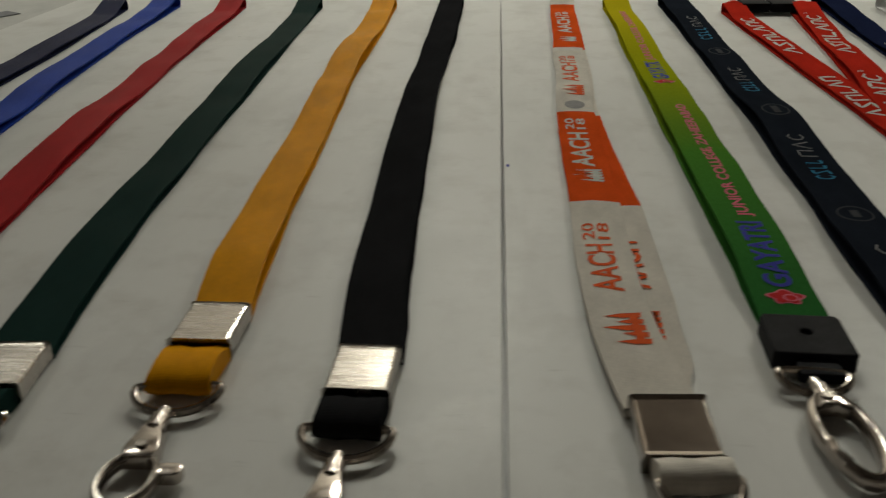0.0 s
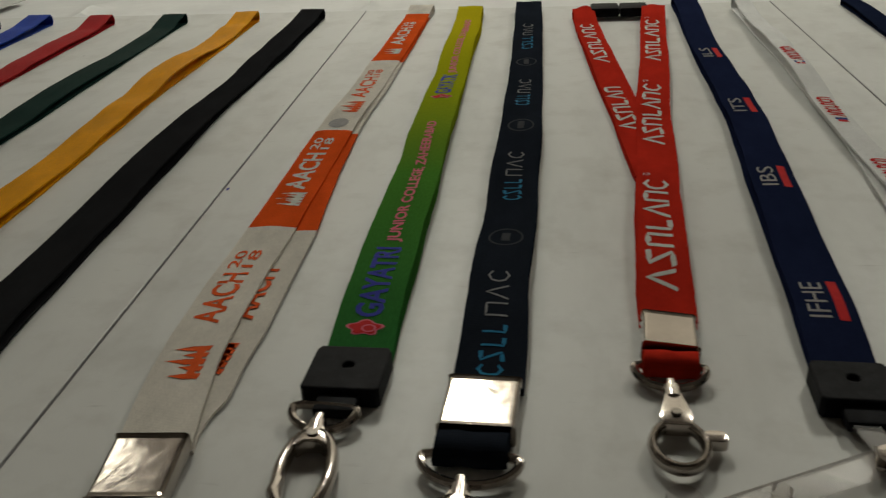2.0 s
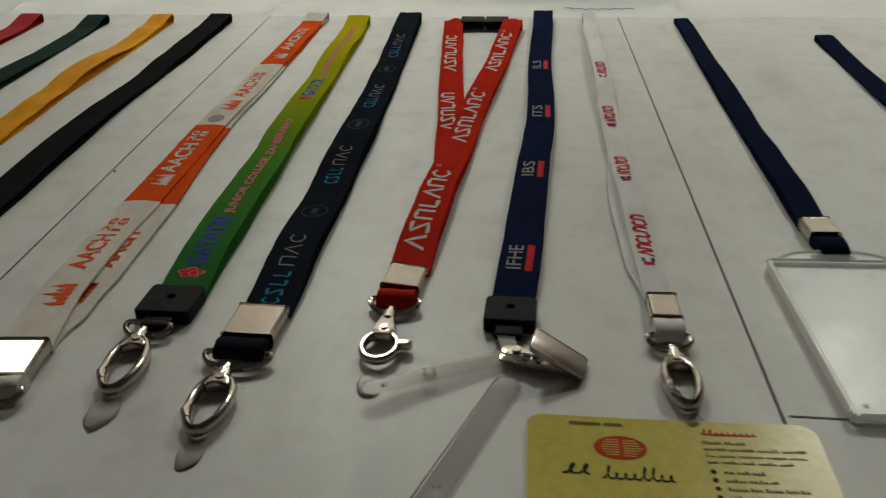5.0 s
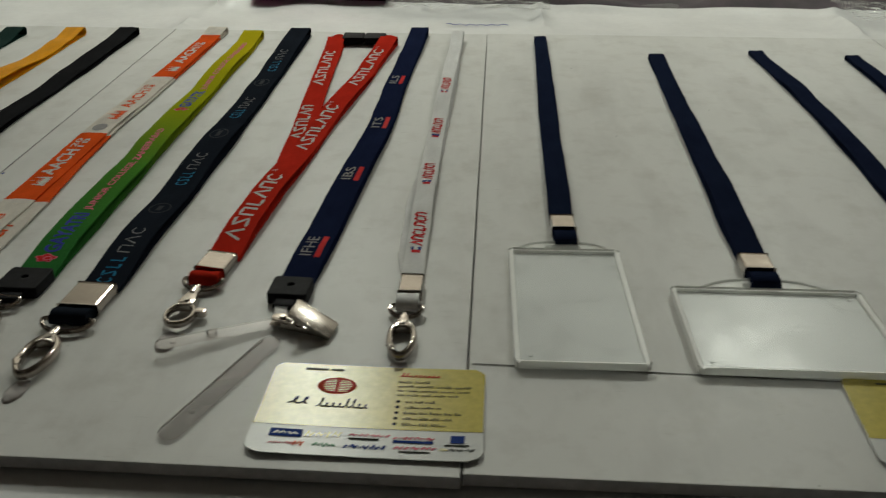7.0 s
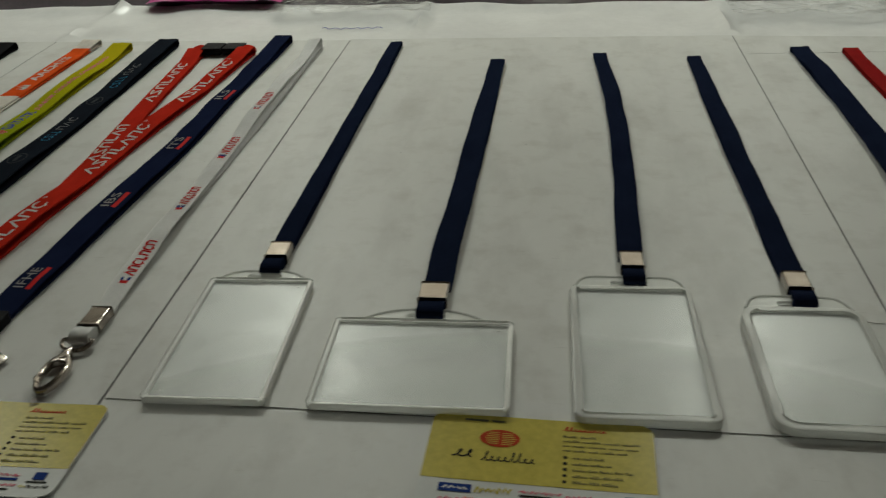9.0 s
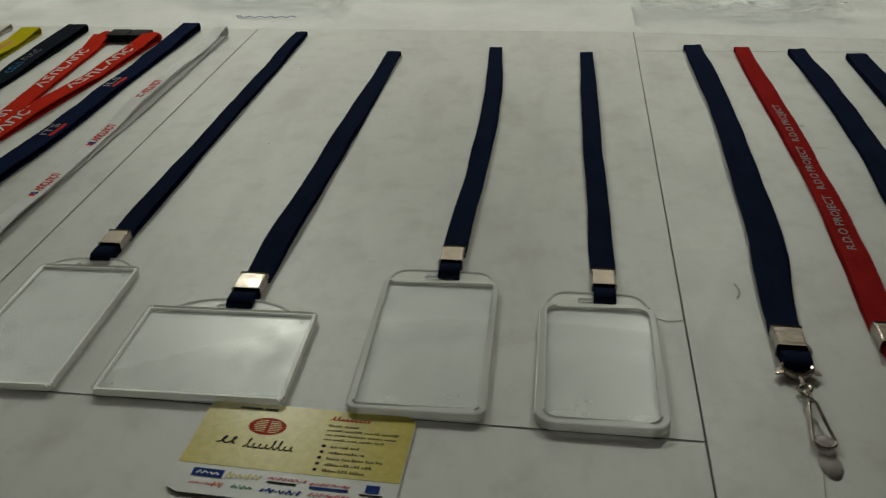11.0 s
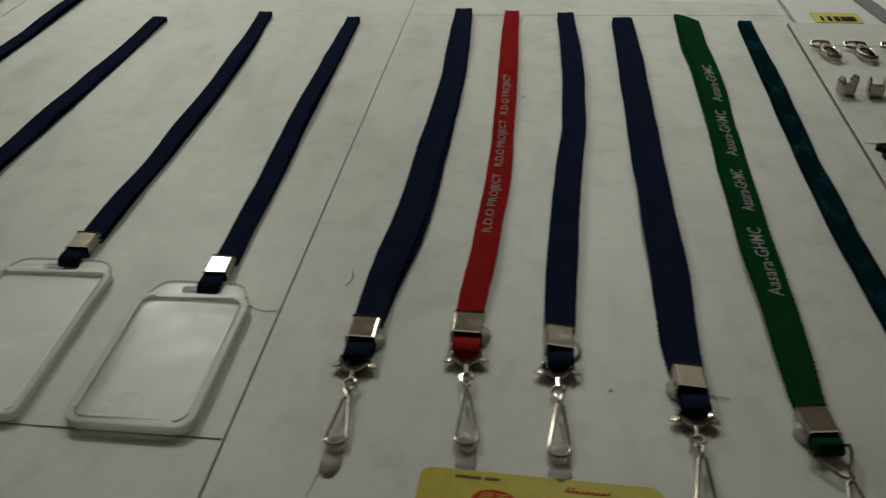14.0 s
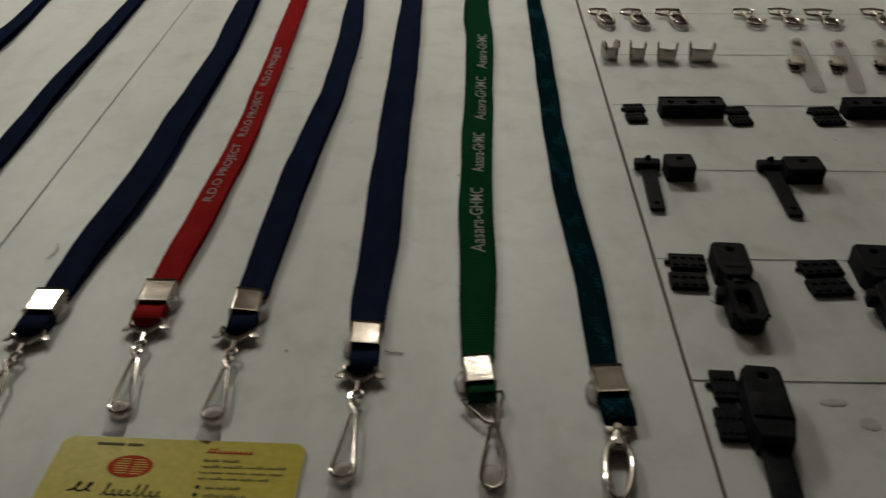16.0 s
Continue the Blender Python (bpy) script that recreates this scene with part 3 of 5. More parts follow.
def badge_flat(r):
    """A flat badge with a scalloped outline, broad at one side."""
    bm = bmesh.new()
    pts = []
    for k in range(36):
        q = 2 * math.pi * k / 36
        rr = r * (0.86 + 0.14 * math.cos(5 * q) + 0.10 * math.cos(q))
        pts.append(bm.verts.new((0.5 + rr * math.cos(q), rr * math.sin(q), 0)))
    bm.faces.new(pts)
    return bm


def flame_flat():
    """Emblem of slim upright flames on a low base."""
    bm = bmesh.new()
    for x0, w, y1, lean in ((0.0, 0.15, 0.30, 0.02), (0.20, 0.15, 0.12, 0.05), (0.40, 0.17, 0.50, 0.04), (0.62, 0.14, 0.16, -0.02), (0.82, 0.16, 0.40, -0.04)):
        bm.faces.new([bm.verts.new(p) for p in ((x0, -0.42, 0), (x0 + w, -0.46, 0), (x0 + w + lean * 0.4, (y1 - 0.4) / 2, 0), (x0 + w * 0.75 + lean, y1, 0), (x0 + w * 0.05 + lean * 0.4, (y1 - 0.5) / 2, 0))])
    bm.faces.new([bm.verts.new(p) for p in ((0.06, -0.32, 0), (0.94, -0.36, 0), (0.94, -0.16, 0), (0.06, -0.12, 0))])
    return bm


# ---------------------------------------------------------------- metal and plastic fittings


def crimp(parent, cx, cy, w, l, ang=0.0, h=0.0062, mat=None, flare=0.0004, tilt=(0.0, 0.0)):
    """A pressed metal band that grips the tape: rounded sleeve, lips slightly flared, a faint dish on top."""
    m = Matrix.Translation((cx, cy, h / 2)) @ Matrix.Rotation(radians(ang), 4, "Z") @ Matrix.Rotation(radians(tilt[0]), 4, "X") @ Matrix.Rotation(radians(tilt[1]), 4, "Y") @ Matrix.Translation((0, 0, -h / 2))
    bm = bmesh.new()
    rings = []
    stations = [-0.5, -0.47, -0.42, -0.2, 0, 0.2, 0.42, 0.47, 0.5]
    r = 0.0011
    for s in stations:
        k = flare * (1 if abs(s) > 0.48 else 0.4 if abs(s) > 0.45 else 0)
        x1, z0, z1 = w / 2 + k, 0.0003, h + k
        pts = []
        for ex, ez, a0 in ((x1 - r, z1 - r, 0), (-x1 + r, z1 - r, 90), (-x1 + r, z0 + r, 180), (x1 - r, z0 + r, 270)):
            for q in range(4):
                a = radians(a0 + 30 * q)
                pts.append((ex + r * math.cos(a), s * l, ez + r * math.sin(a)))
        rings.append([bm.verts.new(p) for p in pts])
    n = len(rings[0])
    for a, b in zip(rings, rings[1:]):
        for k in range(n):
            bm.faces.new((a[k], a[(k + 1) % n], b[(k + 1) % n], b[k]))
    bm.faces.new(rings[0])
    bm.faces.new(rings[-1])
    bm.transform(m)
    ob = part("metal_crimp", bm, mat or CRIMP, parent, "shiny pressed nickel crimp band")
    for p in ob.data.polygons:
        p.use_smooth = abs(p.normal.z) < 0.96
    return ob


def tail_fold(parent, mat, cx, y0, y1, w, ang=0.0):
    """The short loop of tape below the crimp that holds the ring."""
    m = Matrix.Translation((cx, y1, 0)) @ Matrix.Rotation(radians(ang), 4, "Z")
    l = y1 - y0
    bm = bmesh.new()
    uv = bm.loops.layers.uv.new("UVMap")
    prof = [(0.0, 0.0048), (-0.25 * l, 0.0062), (-0.55 * l, 0.0068), (-0.8 * l, 0.0062), (-0.95 * l, 0.0046), (-l, 0.0030), (-0.94 * l, 0.0014), (-0.5 * l, 0.0006), (0.0, 0.0006)]
    cols = 5
    rows = []
    for y, z in prof:
        k = 1 - 0.05 * math.sin(math.pi * min(1, -y / l))
        rows.append([bm.verts.new((w / 2 * k * (-1 + 2 * i / cols), y, z + 0.0003 * math.sin(i * 2.1 + y * 900))) for i in range(cols + 1)])
    for a, b, (ya, _), (yb, _) in zip(rows, rows[1:], prof, prof[1:]):
        for i in range(cols):
            f = bm.faces.new((a[i], a[i + 1], b[i + 1], b[i]))
            for lp, co in zip(f.loops, ((i * w / cols, ya), ((i + 1) * w / cols, ya), ((i + 1) * w / cols, yb), (i * w / cols, yb))):
                lp[uv].uv = co
    bm.faces.new([r[0] for r in rows])
    bm.faces.new([r[-1] for r in rows])
    bm.transform(m)
    return part("tape_fold", bm, mat, parent)


def d_ring(parent, cx, cy, w, depth, ang=0.0, r=0.0012, z=0.0035):
    m = Matrix.Translation((cx, cy, 0)) @ Matrix.Rotation(radians(ang), 4, "Z")
    pts = [(-w * 0.40, 0.0022, z), (0, 0.0024, z), (w * 0.40, 0.0022, z)]
    for k in range(0, 19):
        a = -0.25 + (math.pi + 0.5) * k / 18
        pts.append((w / 2 * math.cos(a) * 1.05, 0.0006 - depth * max(-0.12, math.sin(a)), z - 0.0012 * max(0.0, math.sin(a))))
    return part("d_ring", tube(pts, r, closed=True, seg=8, m=m), CHROME, parent)


def swivel(parent, m, y, r=0.0026, z=0.0032):
    """Barrel and stem that let the hook turn."""
    a = tube([(0, y + 0.004, z), (0, y + 0.0015, z), (0, y, z)], r * 0.62, seg=10, m=m)
    b = tube([(0, y + 0.0006, z), (0, y - 0.0008, z), (0, y - 0.003, z), (0, y - 0.0042, z)], r, seg=12, m=m)
    return part("swivel_barrel", merge(a, b), CHROME, parent)


def oval_hook(parent, top, tip, w=0.0122, tall=0.0026):
    m = turn_to(top, tip)
    l = (Vector(tip) - Vector(top)).length
    swivel(parent, m, -0.001)
    pts = []
    for k in range(26):
        a = 2 * math.pi * k / 26
        yy = -(0.004 + (l - 0.004) * (0.5 - 0.5 * math.cos(a)))
        ww = w / 2 * math.sin(a) * (1.0 + 0.10 * math.cos(a))
        pts.append((ww, yy, tall + 0.0004))
    eye = plate([(-0.0020, -0.0022), (0.0020, -0.0022), (0.0030, -0.0045), (0.0044, -0.0098), (0.0036, -0.0106), (0.0016, -0.0088), (-0.0016, -0.0088), (-0.0036, -0.0106), (-0.0044, -0.0098), (-0.0030, -0.0045)], tall * 0.5, tall * 2.0, bevel=0.0006, m=m)
    hook = part("oval_hook", tube(pts, 0.0016, tall * 0.92, closed=True, seg=12, m=m), CHROME, parent, "polished nickel oval snap hook")
    part("rivet_eye", eye, CHROME, hook)
    part("rivet", tube([(0, -0.0058, tall * 1.9), (0, -0.0058001, tall * 1.9 + 0.0008)], 0.0015, seg=12, m=m), DULL, hook)
    part("gate", tube([(-w / 2 + 0.0006, -l * 0.62, tall + 0.001), (-w / 2 + 0.0002, -l * 0.75, tall + 0.0014), (-w / 2 + 0.002, -l * 0.86, tall + 0.0012)], 0.0015, 0.0019, seg=8, m=m), CHROME, hook)
    return hook


def lobster(parent, top, tip, w=0.012, lever=1):
    m = turn_to(top, tip)
    l = (Vector(tip) - Vector(top)).length
    swivel(parent, m, -0.001)
    neck = plate([(-0.0022, -0.004), (0.0022, -0.004), (0.0042, -l * 0.42), (0.0036, -l * 0.52), (-0.0036, -l * 0.52), (-0.0042, -l * 0.42)], 0.0012, 0.0052, bevel=0.0007, m=m)
    r = (l * 0.5) / 2
    ring = tube([(w / 2 * math.cos(2 * math.pi * k / 22), -l + r + 0.0012 + (r + 0.0004) * math.sin(2 * math.pi * k / 22), 0.0030) for k in range(22)], 0.0013, 0.0019, closed=True, seg=10, m=m)
    hook = part("lobster_hook", merge(neck, ring), CHROME, parent, "nickel lobster clasp")
    part("rivet", tube([(0, -l * 0.40, 0.0050), (0, -l * 0.40 + 1e-6, 0.0060)], 0.0013, seg=12, m=m), DULL, hook)
    part("thumb_lever", plate(rounded(lever * 0.0055 - 0.0030 + lever * 0.003, lever * 0.0055 + 0.0030 + lever * 0.003, -l * 0.70, -l * 0.70 + 0.0046, 0.0018), 0.0018, 0.0046, bevel=0.0006, m=m), CHROME, hook)
    return hook


def wire_hook(parent, top, tip, w=0.0090, glue=True, seed=0):
    """Omega clamp with two ears, a swivel eye and a bent wire hook."""
    m = turn_to(top, tip)
    l = (Vector(tip) - Vector(top)).length
    ears = []
    for s in (-1, 1):
        ears.append(tube([(s * 0.0016, 0.0005, 0.0022), (s * 0.0045, 0.0012, 0.0026), (s * 0.0066, 0.0030, 0.0032), (s * 0.0064, 0.0058, 0.0036)], 0.0014, 0.0018, seg=8, m=m))
    bowl = tube([(-0.0042, 0.0014, 0.0024), (-0.002, -0.0012, 0.0026), (0.002, -0.0012, 0.0026), (0.0042, 0.0014, 0.0024)], 0.0017, 0.0021, seg=8, m=m)
    for s in (-1, 1):
        lug = m @ Matrix.Translation((s * 0.0078, 0.0022, 0.0030)) @ Matrix.Rotation(radians(28 * s), 4, "Z") @ Matrix.Rotation(radians(24 * s), 4, "Y")
        ears.append(box(-0.0020, 0.0020, -0.0026, 0.0022, -0.0005, 0.0005, 0.0003, m=lug))
    part("omega_clamp", merge(*ears, bowl), CHROME, parent)
    part("swivel_eye", merge(tube([(0.0026 * math.cos(2 * math.pi * k / 14), -0.0105 + 0.0030 * math.sin(2 * math.pi * k / 14), 0.0030 + 0.0008 * math.cos(2 * math.pi * k / 14)) for k in range(14)], 0.0008, closed=True, seg=7, m=m), tube([(0, -0.0015, 0.003), (0, -0.0085, 0.003)], 0.0011, seg=8, m=m)), CHROME, parent)
    pts = [(-0.0008, -0.012, 0.0030), (0.0014, -0.0140, 0.0036), (0.0012, -0.0170, 0.0036), (-0.0010, -0.0215, 0.0034)]
    y1 = -l + w / 2
    for k in range(0, 13):
        a = math.pi + math.pi * k / 12
        pts.append((w / 2 * math.cos(a), y1 + w / 2 * math.sin(a), 0.0026))
    pts += [(w / 2 - 0.0008, y1 + 0.005, 0.0032), (0.0018, -0.0225, 0.0048), (-0.0008, -0.0180, 0.0052), (-0.0018, -0.0155, 0.0050), (-0.0006, -0.0135, 0.0046)]
    hook = part("wire_hook", tube(pts, 0.00082, seg=8, m=m), CHROME, parent, "bent nickel wire hook")
    if glue:
        part("glue_drop", blob(0, y1 - 0.0004, w * 0.50, w * 0.52, 0.0040, seed, m), GLUED, parent, "clear set drop of hot glue")
    return hook


def buckle(parent, cx, cy, w, l, ang=0.0, h=0.0060):
    """Black plastic end clamp: chamfered block with a rivet hole and a tongue."""
    m = Matrix.Translation((cx, cy, 0)) @ Matrix.Rotation(radians(ang), 4, "Z")
    bm = plate([(-w / 2 + 0.001, l / 2), (w / 2 - 0.001, l / 2), (w / 2, l / 2 - 0.002), (w / 2, -l / 2 + 0.001), (w / 2 - 0.001, -l / 2), (-w / 2 + 0.001, -l / 2), (-w / 2, -l / 2 + 0.001), (-w / 2, l / 2 - 0.002)], 0.0003, h, holes=[disc(0, 0.001, 0.0016, 0.0016, 14)], bevel=0.0006, m=m)
    b = part("buckle", bm, BLACKP, parent, "black moulded plastic end clamp", smooth=False)
    part("tongue", box(-w * 0.26, w * 0.26, -l / 2 - 0.007, -l / 2 + 0.001, 0.0012, 0.0044, 0.0008, m=m), BLACKP, b)
    part("rivet", tube([(0, 0.001, h - 0.0040), (0, 0.001001, h - 0.0012)], 0.0014, seg=12, m=m), BLACKP, b)
    return b


G_LAN = "lanyards on the display boards"


def lanyard(label, tape, mat, breaks=(), mats=None, pick=None):
    at = (tape.cx(tape.y0), tape.y0, 0.0)
    th = thing("lanyard", at, label, "lanyard", G_LAN)
    ob = part("tape", tape.mesh(breaks), mats or mat, th, "")
    if pick:
        for p in ob.data.polygons:
            y = p.center.y + at[1]
            p.material_index = pick(y)
    return th


def letter(th, tape, bm, y0, y1, height, mat, offset=0.0, name="lettering", label="", proud=0.00055, under=False):
    pieces = bm if isinstance(bm, list) else [bm]
    if under:
        return [part(name, tape.lay_under(q, y0, y1, height, offset), mat, th, label, smooth=False) for q in pieces]
    return [part(name, tape.lay(q, y0, y1, height, offset, proud), mat, th, label, smooth=False) for q in pieces]


# six plain satin lanyards
t = Tape([(-0.6335, 0.5377), (-0.6169, 0.4087), (-0.6098, 0.3234), (-0.5991, 0.1851), (-0.5850, 0.0500)], 0.0185, 1, 0.0039, 0.0021, 0.0043)
a = lanyard("midnight blue satin lanyard folded in a flat loop", t, MIDN)
crimp(a, -0.585, 0.040, 0.017, 0.02)
tail_fold(a, MIDN, -0.585, 0.018, 0.030, 0.0165)
t = Tape([(-0.5943, 0.5516), (-0.5854, 0.4210), (-0.5716, 0.3088), (-0.5637, 0.2443), (-0.5527, 0.1253), (-0.5400, 0.0500)], 0.0185, 2, 0.0044, 0.0021, 0.0045)
a = lanyard("royal blue satin lanyard folded in a flat loop", t, BLUE)
crimp(a, -0.5395, 0.040, 0.017, 0.02)
tail_fold(a, BLUE, -0.5395, 0.018, 0.030, 0.0165)
t = Tape([(-0.5374, 0.5475), (-0.5246, 0.3632), (-0.5114, 0.2298), (-0.4990, 0.1341), (-0.4870, 0.0450)], 0.0185, 3, 0.0036, 0.0016, 0.0043)
a = lanyard("red satin lanyard folded in a flat loop", t, RED)
crimp(a, -0.4866, 0.035, 0.017, 0.02)
tail_fold(a, RED, -0.4866, 0.013, 0.026, 0.0165)
t = Tape([(-0.4739, 0.5466), (-0.4624, 0.3364), (-0.4511, 0.1852), (-0.4457, 0.1064), (-0.4410, 0.0658), (-0.4345, 0.0360)], 0.0185, 4, 0.0036, 0.0017, 0.0040)
a = lanyard("bottle green satin lanyard with a brushed metal crimp", t, DGREEN)
crimp(a, -0.4335, 0.0255, 0.0175, 0.020, 6, mat=BRUSHED)
tail_fold(a, DGREEN, -0.4325, 0.0045, 0.016, 0.0165, 6)
d_ring(a, -0.432, 0.0050, 0.019, 0.008, 6)
wire_hook(a, (-0.431, -0.008, 0), (-0.429, -0.044, 0), seed=3, glue=False)
t = Tape([(-0.4135, 0.5499), (-0.4070, 0.3370), (-0.3987, 0.2089), (-0.3931, 0.1232), (-0.3878, 0.0746), (-0.3853, 0.0600)], 0.0178, 5, 0.0049, 0.0036, 0.0040)
a = lanyard("golden yellow satin lanyard with a brushed metal crimp", t, YELLOW)
crimp(a, -0.3853, 0.0505, 0.0172, 0.0205, 1, mat=BRUSHED)
tail_fold(a, YELLOW, -0.3848, 0.0205, 0.0395, 0.0168, 2)
d_ring(a, -0.3836, 0.0205, 0.0205, 0.0085, 6)
lobster(a, (-0.3835, 0.0095, 0), (-0.382, -0.022, 0))
t = Tape([(-0.3599, 0.5530), (-0.3549, 0.3138), (-0.3485, 0.1825), (-0.3436, 0.1031), (-0.3392, 0.0505), (-0.3378, 0.0402)], 0.0182, 6, 0.0039, 0.0016, 0.0040)
a = lanyard("plain black tape lanyard with a brushed metal crimp", t, BLACK)
crimp(a, -0.3378, 0.0305, 0.0165, 0.0205, 0, mat=BRUSHED)
tail_fold(a, BLACK, -0.3376, 0.0062, 0.0200, 0.0165, 0)
d_ring(a, -0.3374, 0.0065, 0.0205, 0.0085)
lobster(a, (-0.3378, -0.0040, 0), (-0.3372, -0.036, 0))

# white and orange conference lanyard
gb = [(0.022, 0.0), (0.045, 0.0058), (0.08, 0.0094), (0.12, 0.0090), (0.16, 0.0072), (0.21, 0.0045), (0.30, 0.0016), (0.5, 0.0)]
t = Tape([(-0.2731, 0.5651), (-0.2731, 0.4036), (-0.2737, 0.2650), (-0.2713, 0.1515), (-0.2713, 0.1022), (-0.2689, 0.0557), (-0.2622, 0.0228)], 0.0186, 7, 0.0032, 0.0008, 0.0035, back=gb)
cuts = (0.1515, 0.2642, 0.4034, 0.5431)
a = lanyard("white and orange printed lanyard with lettering in panels", t, OFFWHITE, cuts, [OFFWHITE, ORANGE], lambda y: 1 if 0.1515 < y < 0.2642 or 0.4034 < y < 0.5431 else 0)
for y0, y1, h, mt in ((0.0795, 0.1138, 0.0092, I_ORANGE), (0.1886, 0.2327, 0.0092, I_WHITE), (0.3200, 0.3644, 0.0092, I_ORANGE), (0.4433, 0.4963, 0.0092, I_WHITE)):
    letter(a, t, text_flat("AACH", 0.022), y0, y1, h, mt, -0.001)
for y0, y1, mt in ((0.1172, 0.1309, I_ORANGE), (0.2372, 0.2524, I_WHITE), (0.3671, 0.3800, I_ORANGE), (0.4998, 0.5163, I_WHITE)):
    letter(a, t, text_flat("20"), y0, y1, 0.0042, mt, -0.0040)
    letter(a, t, text_flat("18"), y0, y1, 0.0042, mt, 0.0012)
for y0, y1, mt in ((0.0496, 0.0670, I_ORANGE), (0.1711, 0.1855, I_WHITE), (0.2925, 0.3126, I_ORANGE), (0.4197, 0.4321, I_WHITE)):
    letter(a, t, flame_flat(), y0, y1, 0.0128, mt, 0, "printed_emblem")
letter(a, t, ring_flat(0), 0.2679, 0.2823, 0.010, I_SILV, 0, "printed_emblem")
letter(a, t, text_flat("AACH", 0.022), 0.0858, 0.1198, 0.0092, I_ORANGE, -0.0012, under=True)
letter(a, t, flame_flat(), 0.0559, 0.0725, 0.0110, I_ORANGE, -0.0010, "printed_emblem", under=True)
crimp(a, -0.2612, 0.0125, 0.0180, 0.0205, 4, tilt=(5, 0))
tail_fold(a, OFFWHITE, -0.2594, -0.0065, 0.0025, 0.0172, 6)
d_ring(a, -0.2582, -0.0055, 0.0170, 0.0085, 8)
lobster(a, (-0.257, -0.0155, 0), (-0.2555, -0.045, 0))

# green to yellow college lanyard
t = Tape([(-0.2317, 0.549), (-0.2275, 0.3886), (-0.2240, 0.2582), (-0.2218, 0.1637), (-0.2207, 0.1049), (-0.2198, 0.0640)], 0.0192, 8, 0.0062, 0.0022, 0.004)
a = lanyard("green to yellow printed college lanyard with black end clamp", t, FADE)
letter(a, t, text_flat("GAYATRI", 0.028), 0.0834, 0.1266, 0.0088, I_BLUE, 0.0)
letter(a, t, text_flat("JUNIOR COLLEGE, ZAHEERABAD", 0.024), 0.131, 0.265, 0.0058, I_PINK, 0.001)
letter(a, t, text_flat("GAYATRI", 0.028), 0.3153, 0.3596, 0.0088, I_BLUE, 0.0)
letter(a, t, text_flat("JUNIOR COLLEGE, ZAHEERABAD", 0.024), 0.3635, 0.512, 0.0058, I_PINK, 0.001)
for y in (0.0735, 0.3045):
    letter(a, t, badge_flat(0.50), y, y + 0.0084, 0.0120, I_PINK, 0, "printed_emblem", proud=0.00050)
    letter(a, t, badge_flat(0.42), y, y + 0.0084, 0.0120, I_RED, 0, "printed_emblem", proud=0.00060)
    letter(a, t, ring_flat(0.7), y + 0.0022, y + 0.0060, 0.0046, I_PINK, 0.0012, "printed_emblem", proud=0.00070)
buckle(a, -0.2202, 0.0555, 0.0215, 0.0205, -1)
d_ring(a, -0.2228, 0.0385, 0.0165, 0.0068, -4, 0.0012)
oval_hook(a, (-0.2232, 0.0335, 0), (-0.2205, -0.0010, 0))
part("clear_smear", blob(-0.2198, -0.0085, 0.0052, 0.0100, 0.0012, 8), SMEARP, a)

# black lanyard with blue and white marks
t = Tape([(-0.1875, 0.562), (-0.1831, 0.3879), (-0.1812, 0.2507), (-0.1814, 0.1601), (-0.1818, 0.0997), (-0.1819, 0.0520)], 0.0195, 9, 0.0058, 0.0026, 0.004)
a = lanyard("black printed lanyard with blue and white marks", t, BLACKB)
for y0, ym, y1 in ((0.056, 0.0819, 0.1128), (0.1724, 0.195, 0.224), (0.2952, 0.319, 0.3493), (0.4197, 0.450, 0.4837)):
    letter(a, t, blocks_flat((4, 1, 3, 3), 0.0, 0.2, 0.085), y0, ym - 0.001, 0.0076, I_CYAN, 0, "printed_mark")
    letter(a, t, blocks_flat((2, 0, 4), 0.0, 0.2, 0.05), ym + 0.001, y1, 0.0076, I_GREY, 0, "printed_mark")
for y0, y1 in ((0.1314, 0.1461), (0.2467, 0.2658), (0.3744, 0.3948)):
    letter(a, t, ring_flat(0.88), y0, y1, 0.0125, I_DIM, 0, "printed_emblem")
    letter(a, t, bar_flat(3), y0 + 0.004, y1 - 0.004, 0.003, I_DIM, 0, "printed_mark")
crimp(a, -0.1825, 0.0420, 0.0190, 0.0212, -2)
tail_fold(a, BLACKB, -0.1832, 0.0210, 0.0315, 0.0180, -2)
d_ring(a, -0.1834, 0.0215, 0.0225, 0.0075, -2)
oval_hook(a, (-0.1848, 0.0125, 0), (-0.1845, -0.0195, 0), 0.0125)
part("clear_smear", blob(-0.1838, -0.0262, 0.0042, 0.0085, 0.0010, 9), SMEARP, a)

# scarlet lanyard that forks to a breakaway joint
t = Tape([(-0.0945, 0.530), (-0.106, 0.396), (-0.1157, 0.2989), (-0.1216, 0.2202), (-0.1275, 0.1455), (-0.1303, 0.0885)], 0.0168, 10, 0.0050, 0.0022, 0.0045)
a = lanyard("scarlet forked lanyard with white marks and black joint", t, SCARLET)
tl = Tape([(-0.1455, 0.530), (-0.1370, 0.396), (-0.1280, 0.279), (-0.1235, 0.205)], 0.0165, 11, 0.0030, 0.0010, 0.0040)
part("forked_tape", tl.mesh(), SCARLET, a)
letter(a, t, blocks_flat((0, 1, 2, 3, 0, 2, 4), 0.1, 0.16, 0.10), 0.1048, 0.1910, 0.0098, I_WHITE, -0.0008, "printed_mark")
letter(a, t, blocks_flat((0, 1, 2, 3, 0, 2, 4), 0.1, 0.16, 0.10), 0.2398, 0.3316, 0.0098, I_WHITE, -0.0008, "printed_mark")
letter(a, t, blocks_flat((0, 1, 2, 3, 0, 2, 4), 0.1, 0.16, 0.10), 0.3847, 0.4958, 0.0098, I_WHITE, -0.0008, "printed_mark")
